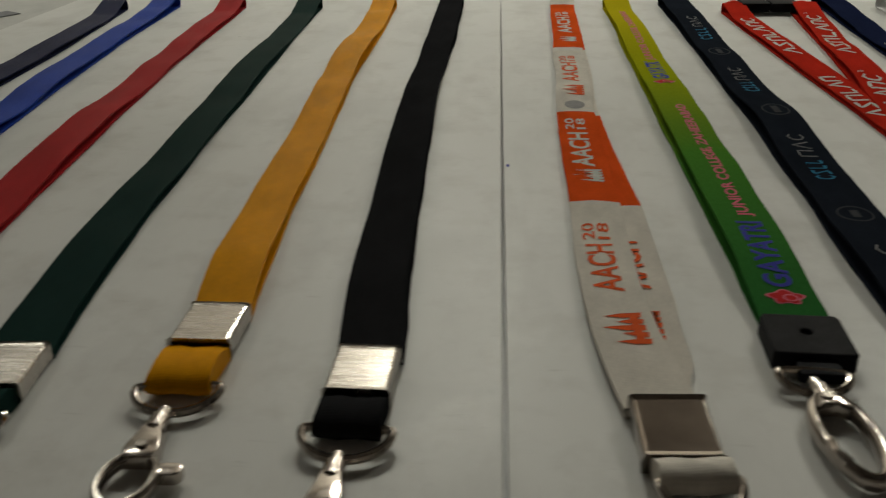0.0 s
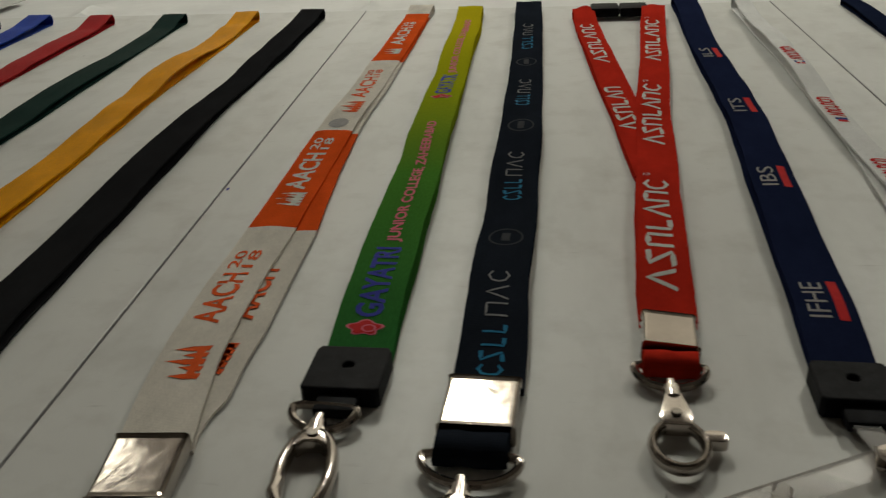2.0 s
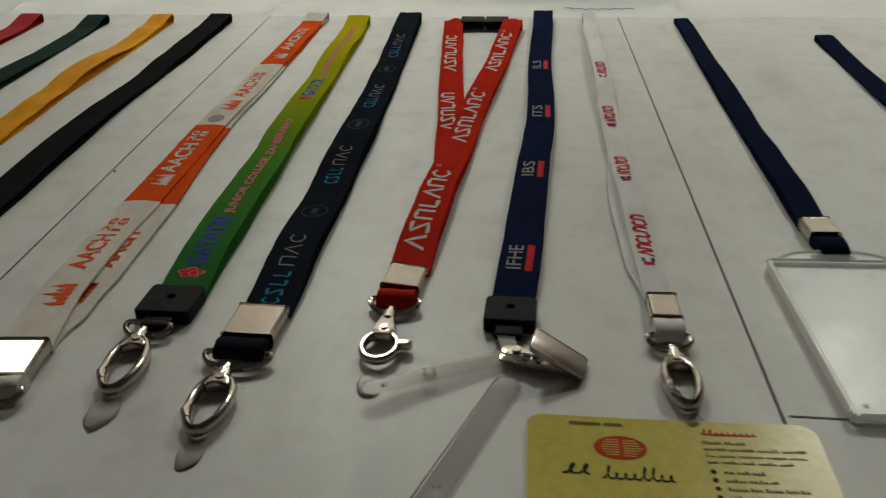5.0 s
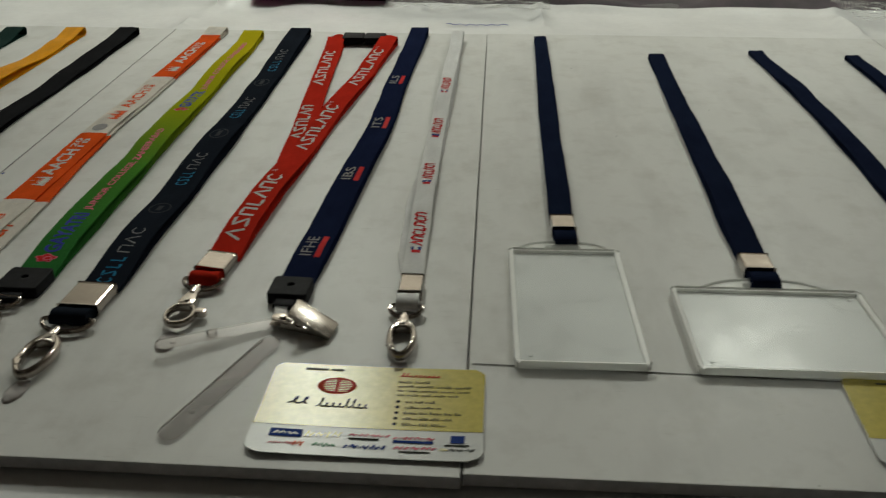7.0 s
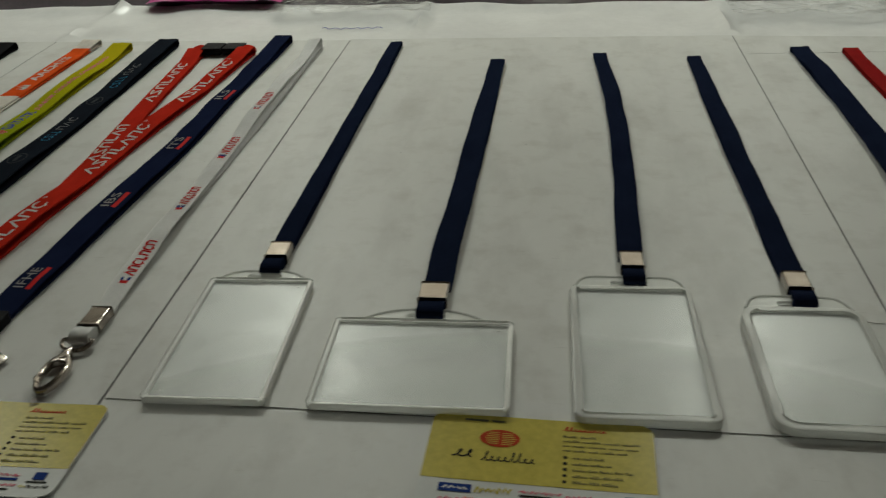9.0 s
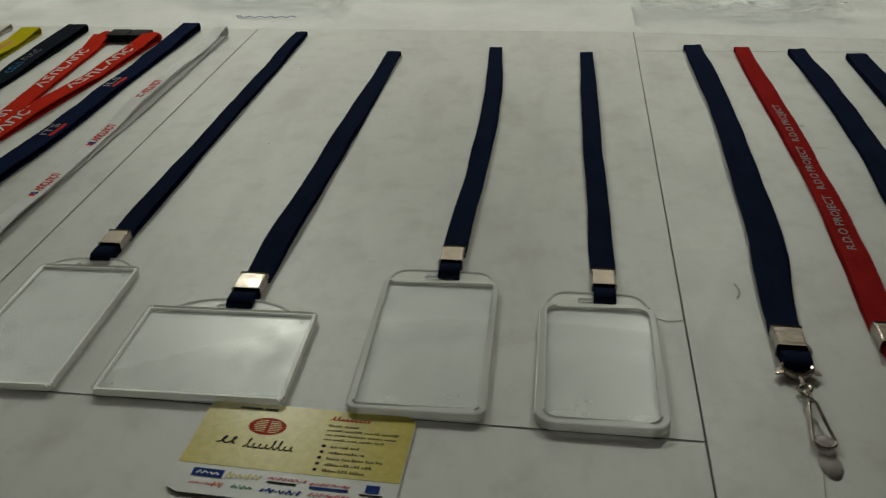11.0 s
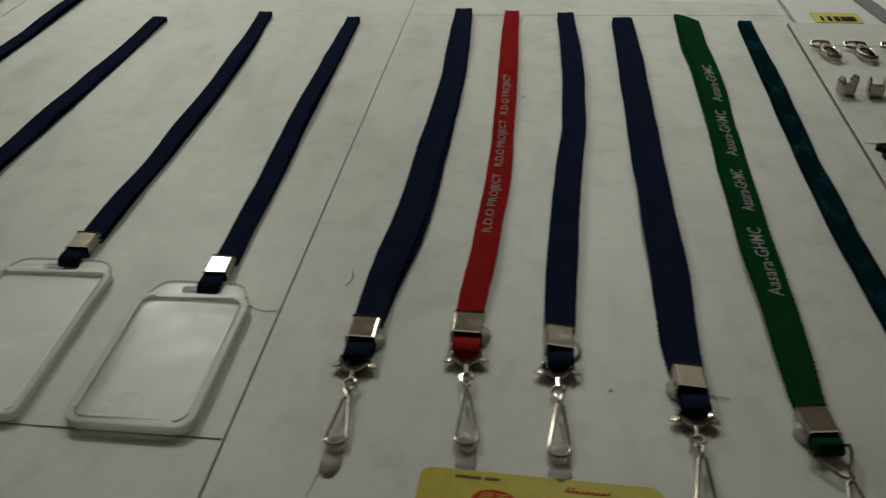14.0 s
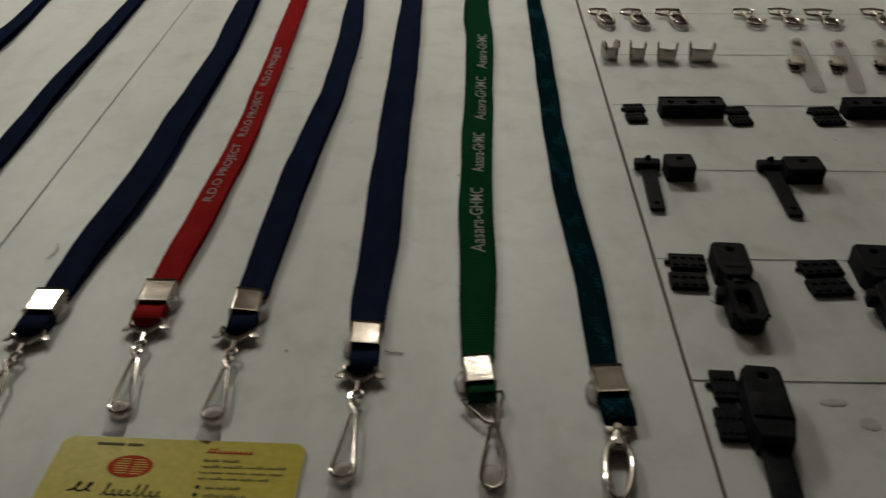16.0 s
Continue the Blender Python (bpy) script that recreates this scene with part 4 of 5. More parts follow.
letter(a, tl, blocks_flat((0, 1, 2, 3, 0, 2), 0.1, 0.16, 0.10), 0.2650, 0.3373, 0.0095, I_WHITE, -0.002, "printed_mark")
letter(a, tl, blocks_flat((0, 1, 2, 3, 0, 2, 4), 0.1, 0.16, 0.10), 0.3889, 0.4962, 0.0095, I_WHITE, -0.001, "printed_mark")
for y in (0.1945, 0.334, 0.4985):
    letter(a, t, ring_flat(0.7), y, y + 0.003, 0.0030, I_WHITE, -0.0045, "printed_mark")
j1 = part("breakaway_joint", box(-0.1400, -0.1195, 0.5270, 0.5480, 0.0018, 0.0085, 0.0014), BLACKP, a, "black plastic breakaway joint")
part("joint_half", box(-0.1185, -0.0985, 0.5270, 0.5480, 0.0018, 0.0085, 0.0014), BLACKP, j1)
part("joint_pin", box(-0.1200, -0.1180, 0.5310, 0.5440, 0.0030, 0.0070, 0.0003), BLACKP, j1)
for sx, px in ((-1, -0.1450), (1, -0.0945)):
    part("tape_end", blob(px, 0.5375, 0.0078, 0.0085, 0.0085, 4 + sx), SCARLET, a)
crimp(a, -0.1315, 0.0790, 0.0152, 0.0190, -4, tilt=(-3, 4))
tail_fold(a, SCARLET, -0.1323, 0.0605, 0.0695, 0.0150, -3)
d_ring(a, -0.1330, 0.0620, 0.0180, 0.0072, -2)
lobster(a, (-0.1336, 0.0535, 0), (-0.1344, 0.0215, 0), 0.0125)
part("clear_smear", blob(-0.1345, 0.0125, 0.0050, 0.0080, 0.0012, 3), SMEARP, a)

# navy institute lanyard with clamp, vinyl strap and bulldog clip
t = Tape([(-0.0680, 0.572), (-0.0733, 0.396), (-0.0730, 0.2897), (-0.0790, 0.1939), (-0.0824, 0.1375), (-0.0850, 0.1022), (-0.0874, 0.0640)], 0.0170, 12, 0.0055, 0.003, 0.004)
a = lanyard("navy printed institute lanyard with strap and bulldog clip", t, NAVYP)
for y0, y1, txt in ((0.0887, 0.1095, "IFHE"), (0.1857, 0.2054, "IBS"), (0.2822, 0.305, "ITS"), (0.389, 0.4135, "ILS")):
    letter(a, t, text_flat(txt, 0.0), y0, y1, 0.0062, I_SILV, -0.0022)
    letter(a, t, bar_flat(), y0 - 0.001, y1 + 0.001, 0.0030, I_RED, 0.0042, "printed_bar")
buckle(a, -0.0878, 0.0562, 0.0195, 0.0175, -2)
m = turn_to((-0.0885, 0.0300, 0), (-0.1345, 0.0030, 0))
s1 = part("vinyl_strap", plate(rounded(-0.0038, 0.0038, -0.0545, 0.004, 0.0035), 0.0010, 0.0019, holes=[disc(0, -0.047, 0.0012, 0.0012, 10)], m=m @ Matrix.Rotation(radians(-4), 4, "X")), STRAPL, a, "clear vinyl badge strap", smooth=False)
part("snap_stud", tube([(0, -0.030, 0.0030), (0, -0.0300001, 0.0052)], 0.0022, seg=14, m=m), STRAPL, s1)
m = turn_to((-0.0868, 0.0180, 0), (-0.1135, -0.0530, 0))
s2 = part("vinyl_strap", plate(rounded(-0.0045, 0.0045, -0.0755, 0.0, 0.0042), 0.0006, 0.0016, holes=[disc(0, -0.058, 0.0012, 0.0012, 10)], m=m), STRAPP, a, "clear vinyl badge strap lying flat", smooth=False)


def slope(p0, p1, across):
    """A frame at p0 whose x runs to p1 and whose y runs across."""
    e1 = (Vector(p1) - Vector(p0)).normalized()
    e3 = e1.cross(Vector(across)).normalized()
    return Matrix.Translation(p0) @ Matrix((e1, e3.cross(e1), e3)).transposed().to_4x4()


# the clip lies on its side: the upper jaw slopes from the raised grip down to the board
ml = slope((-0.0905, 0.0300, 0.0022), (-0.0625, 0.0232, 0.0008), (0.2, 1, 0))
body = part("bulldog_clip", merge(
    box(0.0, 0.0285, -0.0040, 0.0040, 0.0, 0.0009, 0.0003, m=ml),
    box(0.0060, 0.0275, -0.0046, -0.0038, 0.0, 0.0026, 0.0003, m=ml)), DULL, a, "pressed nickel bulldog clip")
mu = slope((-0.0798, 0.0268, 0.0122), (-0.0612, 0.0236, 0.0016), (0.18, 1, 0))
part("upper_jaw", merge(
    box(0.0, 0.0212, -0.0060, 0.0060, -0.0004, 0.0005, 0.0003, m=mu),
    box(0.0004, 0.0208, -0.0064, -0.0054, -0.0016, 0.0006, 0.0004, m=mu),
    box(0.0004, 0.0208, 0.0054, 0.0064, -0.0016, 0.0006, 0.0004, m=mu),
    box(0.0202, 0.0216, -0.0060, 0.0060, -0.0014, 0.0004, 0.0003, m=mu)), DULL, body, "sloping pressed nickel jaw")
part("spring_pin", tube([(0.0120, -0.0052, 0.0030), (0.0120, 0.0052, 0.0030)], 0.0017, seg=10, m=ml), CHROME, body)
part("jaw_post", box(0.0080, 0.0150, -0.0034, -0.0026, 0.0008, 0.0052, 0.0003, m=ml), DULL, body)
mg = slope((-0.0895, 0.0290, 0.0046), (-0.0745, 0.0245, 0.0050), (0.25, 1, 0))
lug = part("clip_lug", plate(rounded(-0.0010, 0.0160, -0.0027, 0.0027, 0.0025), 0.0, 0.0010, bevel=0.0003, m=mg), CHROME, body, "bright nickel lug")
part("rivet", tube([(0.0046, 0.0, 0.0008), (0.0046, 0.000001, 0.0021)], 0.0017, seg=14, m=mg), DULL, lug)
part("clip_strap", plate(rounded(-0.0030, 0.0030, -0.0150, 0.0020, 0.0028), 0.0030, 0.0038, m=turn_to((-0.0900, 0.0440, 0), (-0.0865, 0.0270, 0))), STRAPL, a, "clear vinyl strap under the rivet")

# narrow white lanyard with red marks
t = Tape([(-0.0283, 0.552), (-0.0306, 0.3844), (-0.0316, 0.2651), (-0.0319, 0.1861), (-0.0311, 0.1241), (-0.0298, 0.0705)], 0.0112, 13, 0.0062, 0.003, 0.0055, back=[(0.07, 0.0), (0.10, -0.0035), (0.17, -0.0045), (0.25, 0.0015), (0.35, 0.002), (0.55, 0.0)])
a = lanyard("narrow white lanyard with repeated red marks", t, WHITET)
for y0, y1 in ((0.1061, 0.1435), (0.1931, 0.22), (0.2762, 0.3065), (0.364, 0.3965)):
    letter(a, t, blocks_flat((0, 2, 4, 3, 2, 4, 2), 0.2, 0.12, 0.15), y0, y1, 0.0068, I_RED, 0, "printed_mark")
    letter(a, t, bar_flat(3), y0 - 0.0085, y0 - 0.0055, 0.0045, I_RED, 0, "printed_mark")
    letter(a, t, bar_flat(3), y0 - 0.0055, y0 - 0.0022, 0.0055, I_NAVY, 0, "printed_mark")
crimp(a, -0.0298, 0.0625, 0.0112, 0.0165, 0)
tail_fold(a, WHITET, -0.0301, 0.0425, 0.0545, 0.0108, 0)
d_ring(a, -0.0304, 0.0425, 0.0145, 0.0065)
oval_hook(a, (-0.0304, 0.0340, 0), (-0.0296, 0.0040, 0), 0.0105)
part("clear_smear", blob(-0.0294, -0.0010, 0.0040, 0.0060, 0.0012, 5), SMEARP, a)

# ---------------------------------------------------------------- badge holders and their lanyards
G_HOLD = "clear badge holders"


def holder(label, x0, x1, y0, y1, r, flange, ang, arch, rim=0.0032, h=0.0038, square=2.6):
    cx, cy = (x0 + x1) / 2, (y0 + y1) / 2
    m = Matrix.Translation((cx, cy, 0)) @ Matrix.Rotation(radians(ang), 4, "Z") @ Matrix.Translation((-cx, -cy, 0))
    th = thing("badge_holder", (cx, cy, 0), label, "badge holder", G_HOLD)
    outer, inner = rounded(x0, x1, y0, y1, r), rounded(x0 + rim, x1 - rim, y0 + rim, y1 - rim, max(0.0008, r - rim * 0.7))
    part("rim", plate(outer, 0.0008, h, holes=[inner], bevel=0.0008, m=m), RIMP, th, "milky clear raised plastic rim", smooth=False)
    part("front_sheet", plate(inner, h - 0.0016, h - 0.0011, m=m), SHEETP, th, smooth=False).visible_shadow = False
    fw = (x1 - x0) * arch
    top = []
    n = 24
    for k in range(n + 1):
        u = math.sin(math.pi * (k / n - 0.5))
        top.append((cx + u * fw / 2, y1 - 0.0002 + flange * (1 - abs(u) ** square)))
    pts = [(top[0][0], y1 - 0.001), *top, (top[-1][0], y1 - 0.001)][::-1]
    slot = rounded(cx - 0.0095, cx + 0.0095, y1 + flange * 0.12, y1 + flange * 0.62, min(0.0018, flange * 0.22), 4)
    part("slot_tab", plate(pts, 0.0012, 0.0034, holes=[slot[::-1]], bevel=0.0005, m=m), RIMP, th, "clear tab with a strap slot", smooth=False).visible_shadow = False
    part("tab_rim", tube([(x, y, 0.0034) for x, y in top], 0.0009, seg=8, m=m), RIMP, th)
    for bx, by in ((x0 + 0.007, y0 + 0.007), (x1 - 0.007, y1 - 0.006)) if r < 0.003 else ():
        part("moulding_dimple", tube([(bx, by, h - 0.0013), (bx, by + 1e-6, h - 0.0009)], 0.0008, seg=14, m=m), RIMP, th)
    return th


def holder_lanyard(label, knots, width, seed, cx, cy, ang, cw, fold_end):
    t = Tape(knots, width, seed, 0.0038, 0.0018, 0.0022, top=0.86, fold=0.0012)
    a = lanyard(label, t, NAVY)
    crimp(a, cx, cy, cw, 0.0160, ang, 0.0068)
    tail_fold(a, NAVY, cx + 0.001 * math.sin(radians(ang)), fold_end, cy - 0.007, cw * 0.94, ang)
    return a


holder("clear upright badge holder with square corners", 0.0190, 0.0766, 0.0020, 0.1062, 0.0025, 0.0090, 1.0, 0.86, 0.0024, square=3.6)
holder_lanyard("navy lanyard clipped to an upright badge holder", [(0.0525, 0.560), (0.0508, 0.3922), (0.0484, 0.2505), (0.0487, 0.1762), (0.0484, 0.1415)], 0.0130, 21, 0.0483, 0.1352, 2, 0.0128, 0.1130)
holder("clear landscape badge holder with square corners", 0.0968, 0.1872, 0.0020, 0.0705, 0.0025, 0.0100, 0.4, 0.70, 0.0024)
holder_lanyard("navy lanyard clipped to a landscape badge holder", [(0.1570, 0.501), (0.1498, 0.3018), (0.1468, 0.1666), (0.1442, 0.1020)], 0.0152, 22, 0.1440, 0.0945, 0, 0.0150, 0.0735)
holder("clear tall badge holder with softly rounded corners", 0.2158, 0.2782, -0.0002, 0.1070, 0.0045, 0.0105, 0.0, 0.93, 0.0030, 0.0046, 9.0)
holder_lanyard("navy lanyard clipped to a tall badge holder", [(0.2520, 0.519), (0.2562, 0.4022), (0.2565, 0.2954), (0.2530, 0.2129), (0.2502, 0.1385)], 0.0138, 23, 0.2502, 0.1322, 0, 0.0126, 0.1120)
holder("clear badge holder with large round corners", 0.2995, 0.3585, -0.0030, 0.0905, 0.0090, 0.0115, -0.8, 0.88, 0.0038, 0.0050, 8.0)
holder_lanyard("navy lanyard clipped to a round-cornered holder", [(0.3362, 0.508), (0.3352, 0.3895), (0.3345, 0.2772), (0.3348, 0.2078), (0.3345, 0.1385), (0.3340, 0.1220)], 0.0134, 24, 0.3340, 0.1142, 0, 0.0124, 0.0930)

# ---------------------------------------------------------------- swivel hook lanyards


def hook_lanyard(label, mat, knots, width, seed, cx, cy, cw, ang, fold_end, top, tip, pinch=0.9, side=1, back=None, scallop=0.0, tilt=(0.0, 0.0), skew=0.0, top_width=0.86):
    t = Tape(knots, width, seed, 0.0040, 0.0020, 0.0026, pinch=pinch, top=top_width, back=back, scallop=scallop, skew=skew, fold=0.0016 if mat is NAVY else 0.0)
    a = lanyard(label, t, mat)
    crimp(a, cx, cy, cw, 0.0165, ang, 0.0072, tilt=tilt)
    tail_fold(a, mat, cx + 0.0005, fold_end, cy - 0.0075, cw * 0.95, ang)
    if top:
        wire_hook(a, (*top, 0), (*tip, 0), seed=seed)
        part("clear_smear", blob(tip[0] + 0.05 * (tip[0] - top[0]), tip[1] - 0.0065, 0.0046, 0.0085, 0.0011, seed), SMEARP, a)
    part("glue_drop", blob(cx + side * cw * 0.52, cy - 0.003, 0.0034, 0.0062, 0.0036, seed + 1), GLUED, a)
    return a, t


hook_lanyard("navy lanyard with swivel hook beside a red one", NAVY, [(0.4352, 0.533), (0.4379, 0.3841), (0.4350, 0.3005), (0.4288, 0.1696), (0.4228, 0.1122), (0.4206, 0.0745)], 0.0178, 31, 0.4200, 0.0672, 0.0140, -2, 0.0455, (0.4195, 0.0425), (0.4197, -0.0055), 0.84, 1, [(0.07, 0.0), (0.15, 0.003), (0.3, 0.002), (0.53, 0.0)])
a, t = hook_lanyard("red ribbed lanyard with white project lettering", REDRIB, [(0.4795, 0.529), (0.4805, 0.3862), (0.4795, 0.2677), (0.4772, 0.1926), (0.4735, 0.1267), (0.4702, 0.0825)], 0.0150, 32, 0.4700, 0.0742, 0.0146, -2, 0.0530, (0.4708, 0.0500), (0.4745, -0.0015), 0.93, scallop=0.00012)
for y0, y1 in ((0.158, 0.2278), (0.2375, 0.3036), (0.3128, 0.3842)):
    letter(a, t, text_flat("R.D.O PROJECT", 0.004), y0, y1, 0.0066, I_SILV, 0)
hook_lanyard("navy lanyard with swivel hook and square crimp", NAVY, [(0.5285, 0.525), (0.5310, 0.4003), (0.5290, 0.3061), (0.5200, 0.1891), (0.5160, 0.1198), (0.5138, 0.0755)], 0.0166, 33, 0.5138, 0.0670, 0.0130, 0, 0.0470, (0.5128, 0.0445), (0.5128, -0.0050), 0.86, tilt=(0.0, 8.0))
hook_lanyard("wide navy lanyard with stitched edges and swivel hook", NAVY, [(0.5783, 0.515), (0.5768, 0.3994), (0.5753, 0.2984), (0.5735, 0.2195), (0.5722, 0.129), (0.5714, 0.0773), (0.5712, 0.0520)], 0.0194, 34, 0.5710, 0.0432, 0.0130, 0, 0.0215, (0.5702, 0.0185), (0.5675, -0.0345), 0.76, -1, scallop=0.0004, tilt=(-3.7, 5.0))
a, t = hook_lanyard("green ribbed lanyard with white lettering and triangle hook", GREENRIB, [(0.6345, 0.520), (0.6350, 0.4017), (0.6312, 0.3027), (0.6272, 0.2400), (0.6248, 0.1900), (0.6228, 0.1394), (0.6216, 0.0770), (0.6202, 0.0290)], 0.0180, 35, 0.6203, 0.0205, 0.0126, 6, 0.0045, None, None, 0.70, -1, [(0.03, 0.0), (0.3, -0.0010), (0.45, -0.0030), (0.52, 0.0)], scallop=0.00045, skew=0.009, top_width=1.04)
for y0, y1 in ((0.1087, 0.173), (0.1916, 0.2435), (0.2628, 0.3283), (0.3429, 0.4134)):
    letter(a, t, text_flat("Aasara-GHMC", 0.004), y0, y1, 0.0072, I_SILV, 0.0005)
part("triangle_ring", tube([(0.6132, 0.0045, 0.0036), (0.6165, 0.0050, 0.0040), (0.6270, 0.0078, 0.0050), (0.6295, 0.0085, 0.0050), (0.6300, 0.0060, 0.0045), (0.6268, -0.0060, 0.0034), (0.6250, -0.0078, 0.0032), (0.6225, -0.0070, 0.0032), (0.6150, 0.0020, 0.0034)], 0.0008, closed=True, seg=7), CHROME, a, "bent nickel wire triangle")
m = turn_to((0.6248, -0.004, 0), (0.6235, -0.040, 0))
part("wire_hook", tube([(-0.0012, 0.0045, 0.0045), (0.0012, 0.001, 0.0045), (0.0020, -0.006, 0.0036), (0.0046, -0.020, 0.003), (0.0050, -0.030, 0.0028), (0.0030, -0.0345, 0.0028), (0.0, -0.036, 0.0028), (-0.0030, -0.0345, 0.0028), (-0.0042, -0.030, 0.003), (-0.0022, -0.016, 0.004), (-0.0010, -0.008, 0.0046), (0.0022, -0.0045, 0.0048)], 0.0009, seg=7, m=m), CHROME, a)
part("glue_drop", blob(0, -0.029, 0.0044, 0.0064, 0.0032, 6, m), GLUED, a)
part("clear_smear", blob(-0.001, -0.044, 0.0050, 0.0085, 0.0012, 16, m), SMEARP, a)
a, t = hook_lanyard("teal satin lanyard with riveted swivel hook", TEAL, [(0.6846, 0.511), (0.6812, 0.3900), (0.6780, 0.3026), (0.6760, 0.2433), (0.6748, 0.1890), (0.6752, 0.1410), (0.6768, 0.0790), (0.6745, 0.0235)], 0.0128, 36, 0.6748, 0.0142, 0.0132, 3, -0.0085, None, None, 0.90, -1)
m = turn_to((0.6745, -0.0075, 0), (0.6690, -0.046, 0))
part("rivet_plate", plate(disc(0, -0.003, 0.0050, 0.0048), 0.0020, 0.0034, bevel=0.0006, m=m), CHROME, a, "round nickel rivet plate")
part("rivet", tube([(0, -0.003, 0.0034), (0, -0.0030001, 0.0050)], 0.0016, seg=12, m=m), CHROME, a)
oval_hook(a, (0.6738, -0.0135, 0), (0.6690, -0.046, 0), 0.010)

# ---------------------------------------------------------------- visiting cards
G_CARD = "visiting cards"


def visiting_card(label, cx, cy, w, h, ang, lift):
    th = thing("visiting_card", (cx, cy, 0), label, "visiting card", G_CARD)
    base = Matrix.Translation((cx, cy, 0)) @ Matrix.Rotation(radians(ang), 4, "Z")

    def bend(bm, dz):
        for v in bm.verts:
            x, y = v.co.x / w, v.co.y / h
            v.co.z += dz + lift * (0.55 * x * x + 0.30 * (y - 0.1) ** 2 + 0.25 * max(0, -y) * max(0, 0.3 - x))
        bm.transform(base)
        return bm

    def grid(x0, x1, y0, y1, r=0.0, nx=16, ny=10):
        """A sheet cut to a round-cornered outline."""
        bm = bmesh.new()
        rows = []
        for j in range(ny + 1):
            y = y0 + (y1 - y0) * j / ny
            rr = r
            dy = min(y - (-h / 2), h / 2 - y)
            cut = rr - math.sqrt(max(0.0, rr * rr - (rr - dy) ** 2)) if dy < rr else 0.0
            lo, hi = max(x0, -w / 2 + cut), min(x1, w / 2 - cut)
            rows.append([bm.verts.new((lo + (hi - lo) * i / nx, y, 0)) for i in range(nx + 1)])
        for j in range(ny):
            for i in range(nx):
                bm.faces.new((rows[j][i], rows[j][i + 1], rows[j + 1][i + 1], rows[j + 1][i]))
        return bm

    sheet = grid(-w / 2, w / 2, -h / 2, h / 2, 0.006, 16, 28)
    ext = bmesh.ops.extrude_face_region(sheet, geom=sheet.faces[:])
    bmesh.ops.translate(sheet, vec=(0, 0, 0.00035), verts=[e for e in ext["geom"] if isinstance(e, bmesh.types.BMVert)])
    part("card_sheet", bend(sheet, 0.0004), I_CARD, th)
    part("yellow_panel", bend(grid(-w / 2 + 0.0003, w / 2 - 0.0003, -h / 2 + 0.29 * h, h / 2 - 0.0003, 0.006, 16, 20), 0.00086), I_YEL, th, "glossy mustard yellow printed panel")

    def put(name, bm, x0, x1, y0, y1, mat, dz=0.00098):
        for v in bm.verts:
            v.co = Vector((w * (x0 + v.co.x * (x1 - x0) - 0.5), h * (0.5 - (y0 + y1) / 2 + v.co.y * (y1 - y0)), 0))
        return part(name, bend(bm, dz), mat, th, smooth=False)

    put("name_bar", bar_flat(8), 0.15, 0.26, 0.056, 0.080, I_PRINT)
    put("name_bar", bar_flat(4), 0.272, 0.335, 0.056, 0.080, I_PRINT)
    put("emblem", ring_flat(0), 0.23, 0.41, 0.16, 0.35, I_BRICK)
    for k in range(7):
        put("emblem_stroke", bar_flat(2), 0.255 + 0.005 * abs(k - 3), 0.315, 0.19 + k * 0.02, 0.197 + k * 0.02, I_YEL, 0.00106)
        put("emblem_stroke", bar_flat(2), 0.330, 0.392 - 0.006 * abs(k - 3), 0.195 + k * 0.02, 0.202 + k * 0.02, I_YEL, 0.00106)
    put("company_mark", script_flat(2, 2, 0.065), 0.12, 0.235, 0.395, 0.50, I_BLACK)
    put("company_mark", script_flat(8, 12, 0.065), 0.25, 0.50, 0.395, 0.53, I_BLACK)
    put("company_mark", script_flat(9, 14, 0.10), 0.60, 0.80, 0.070, 0.130, I_RED)
    words = random.Random(5)
    for k, x1 in enumerate((0.76, 0.94, 0.93, 0.88)):
        x = 0.60
        while x < x1 - 0.02:
            e = min(x1, x + words.uniform(0.030, 0.085))
            put("address_bar", word_flat(max(2, int((e - x) / 0.0105)), k), x, e, 0.167 + k * 0.05, 0.190 + k * 0.05, I_PRINT)
            x = e + 0.010
    for k, x1 in enumerate((0.79, 0.81, 0.90, 0.86, 0.84)):
        x = 0.645
        while x < x1 - 0.02:
            e = min(x1, x + words.uniform(0.035, 0.07))
            put("contact_bar", word_flat(max(2, int((e - x) / 0.0125)), k + 7), x, e, 0.391 + k * 0.062, 0.417 + k * 0.062, I_PRINT)
            x = e + 0.006
        put("contact_icon", ring_flat(0, 10), 0.603, 0.622, 0.388 + k * 0.062, 0.420 + k * 0.062, I_BLACK)
    for x0, x1, y0, y1, mt in ((0.09, 0.23, 0.755, 0.835, I_NAVY), (0.245, 0.395, 0.755, 0.835, I_YEL), (0.43, 0.60, 0.765, 0.80, I_PINK), (0.43, 0.56, 0.812, 0.832, I_BLACK), (0.62, 0.79, 0.775, 0.815, I_PINK), (0.62, 0.79, 0.82, 0.845, I_NAVY), (0.86, 0.92, 0.755, 0.83, I_NAVY), (0.84, 0.94, 0.845, 0.86, I_BLACK), (0.10, 0.20, 0.885, 0.915, I_PINK), (0.205, 0.245, 0.87, 0.93, I_ORANGE), (0.29, 0.38, 0.875, 0.925, I_GREEN), (0.42, 0.59, 0.87, 0.93, I_NAVY), (0.63, 0.80, 0.875, 0.915, I_PINK), (0.65, 0.78, 0.925, 0.94, I_BLACK), (0.82, 0.85, 0.88, 0.92, I_YEL), (0.855, 0.96, 0.88, 0.915, I_BLACK)):
        solid = mt is I_NAVY and x1 - x0 < 0.16 or y1 - y0 < 0.03
        put("supplier_mark", bar_flat(3) if solid else zigzag_flat(max(5, int((x1 - x0) / 0.011)), int(x0 * 100)), x0, x1, y0, y1, mt)
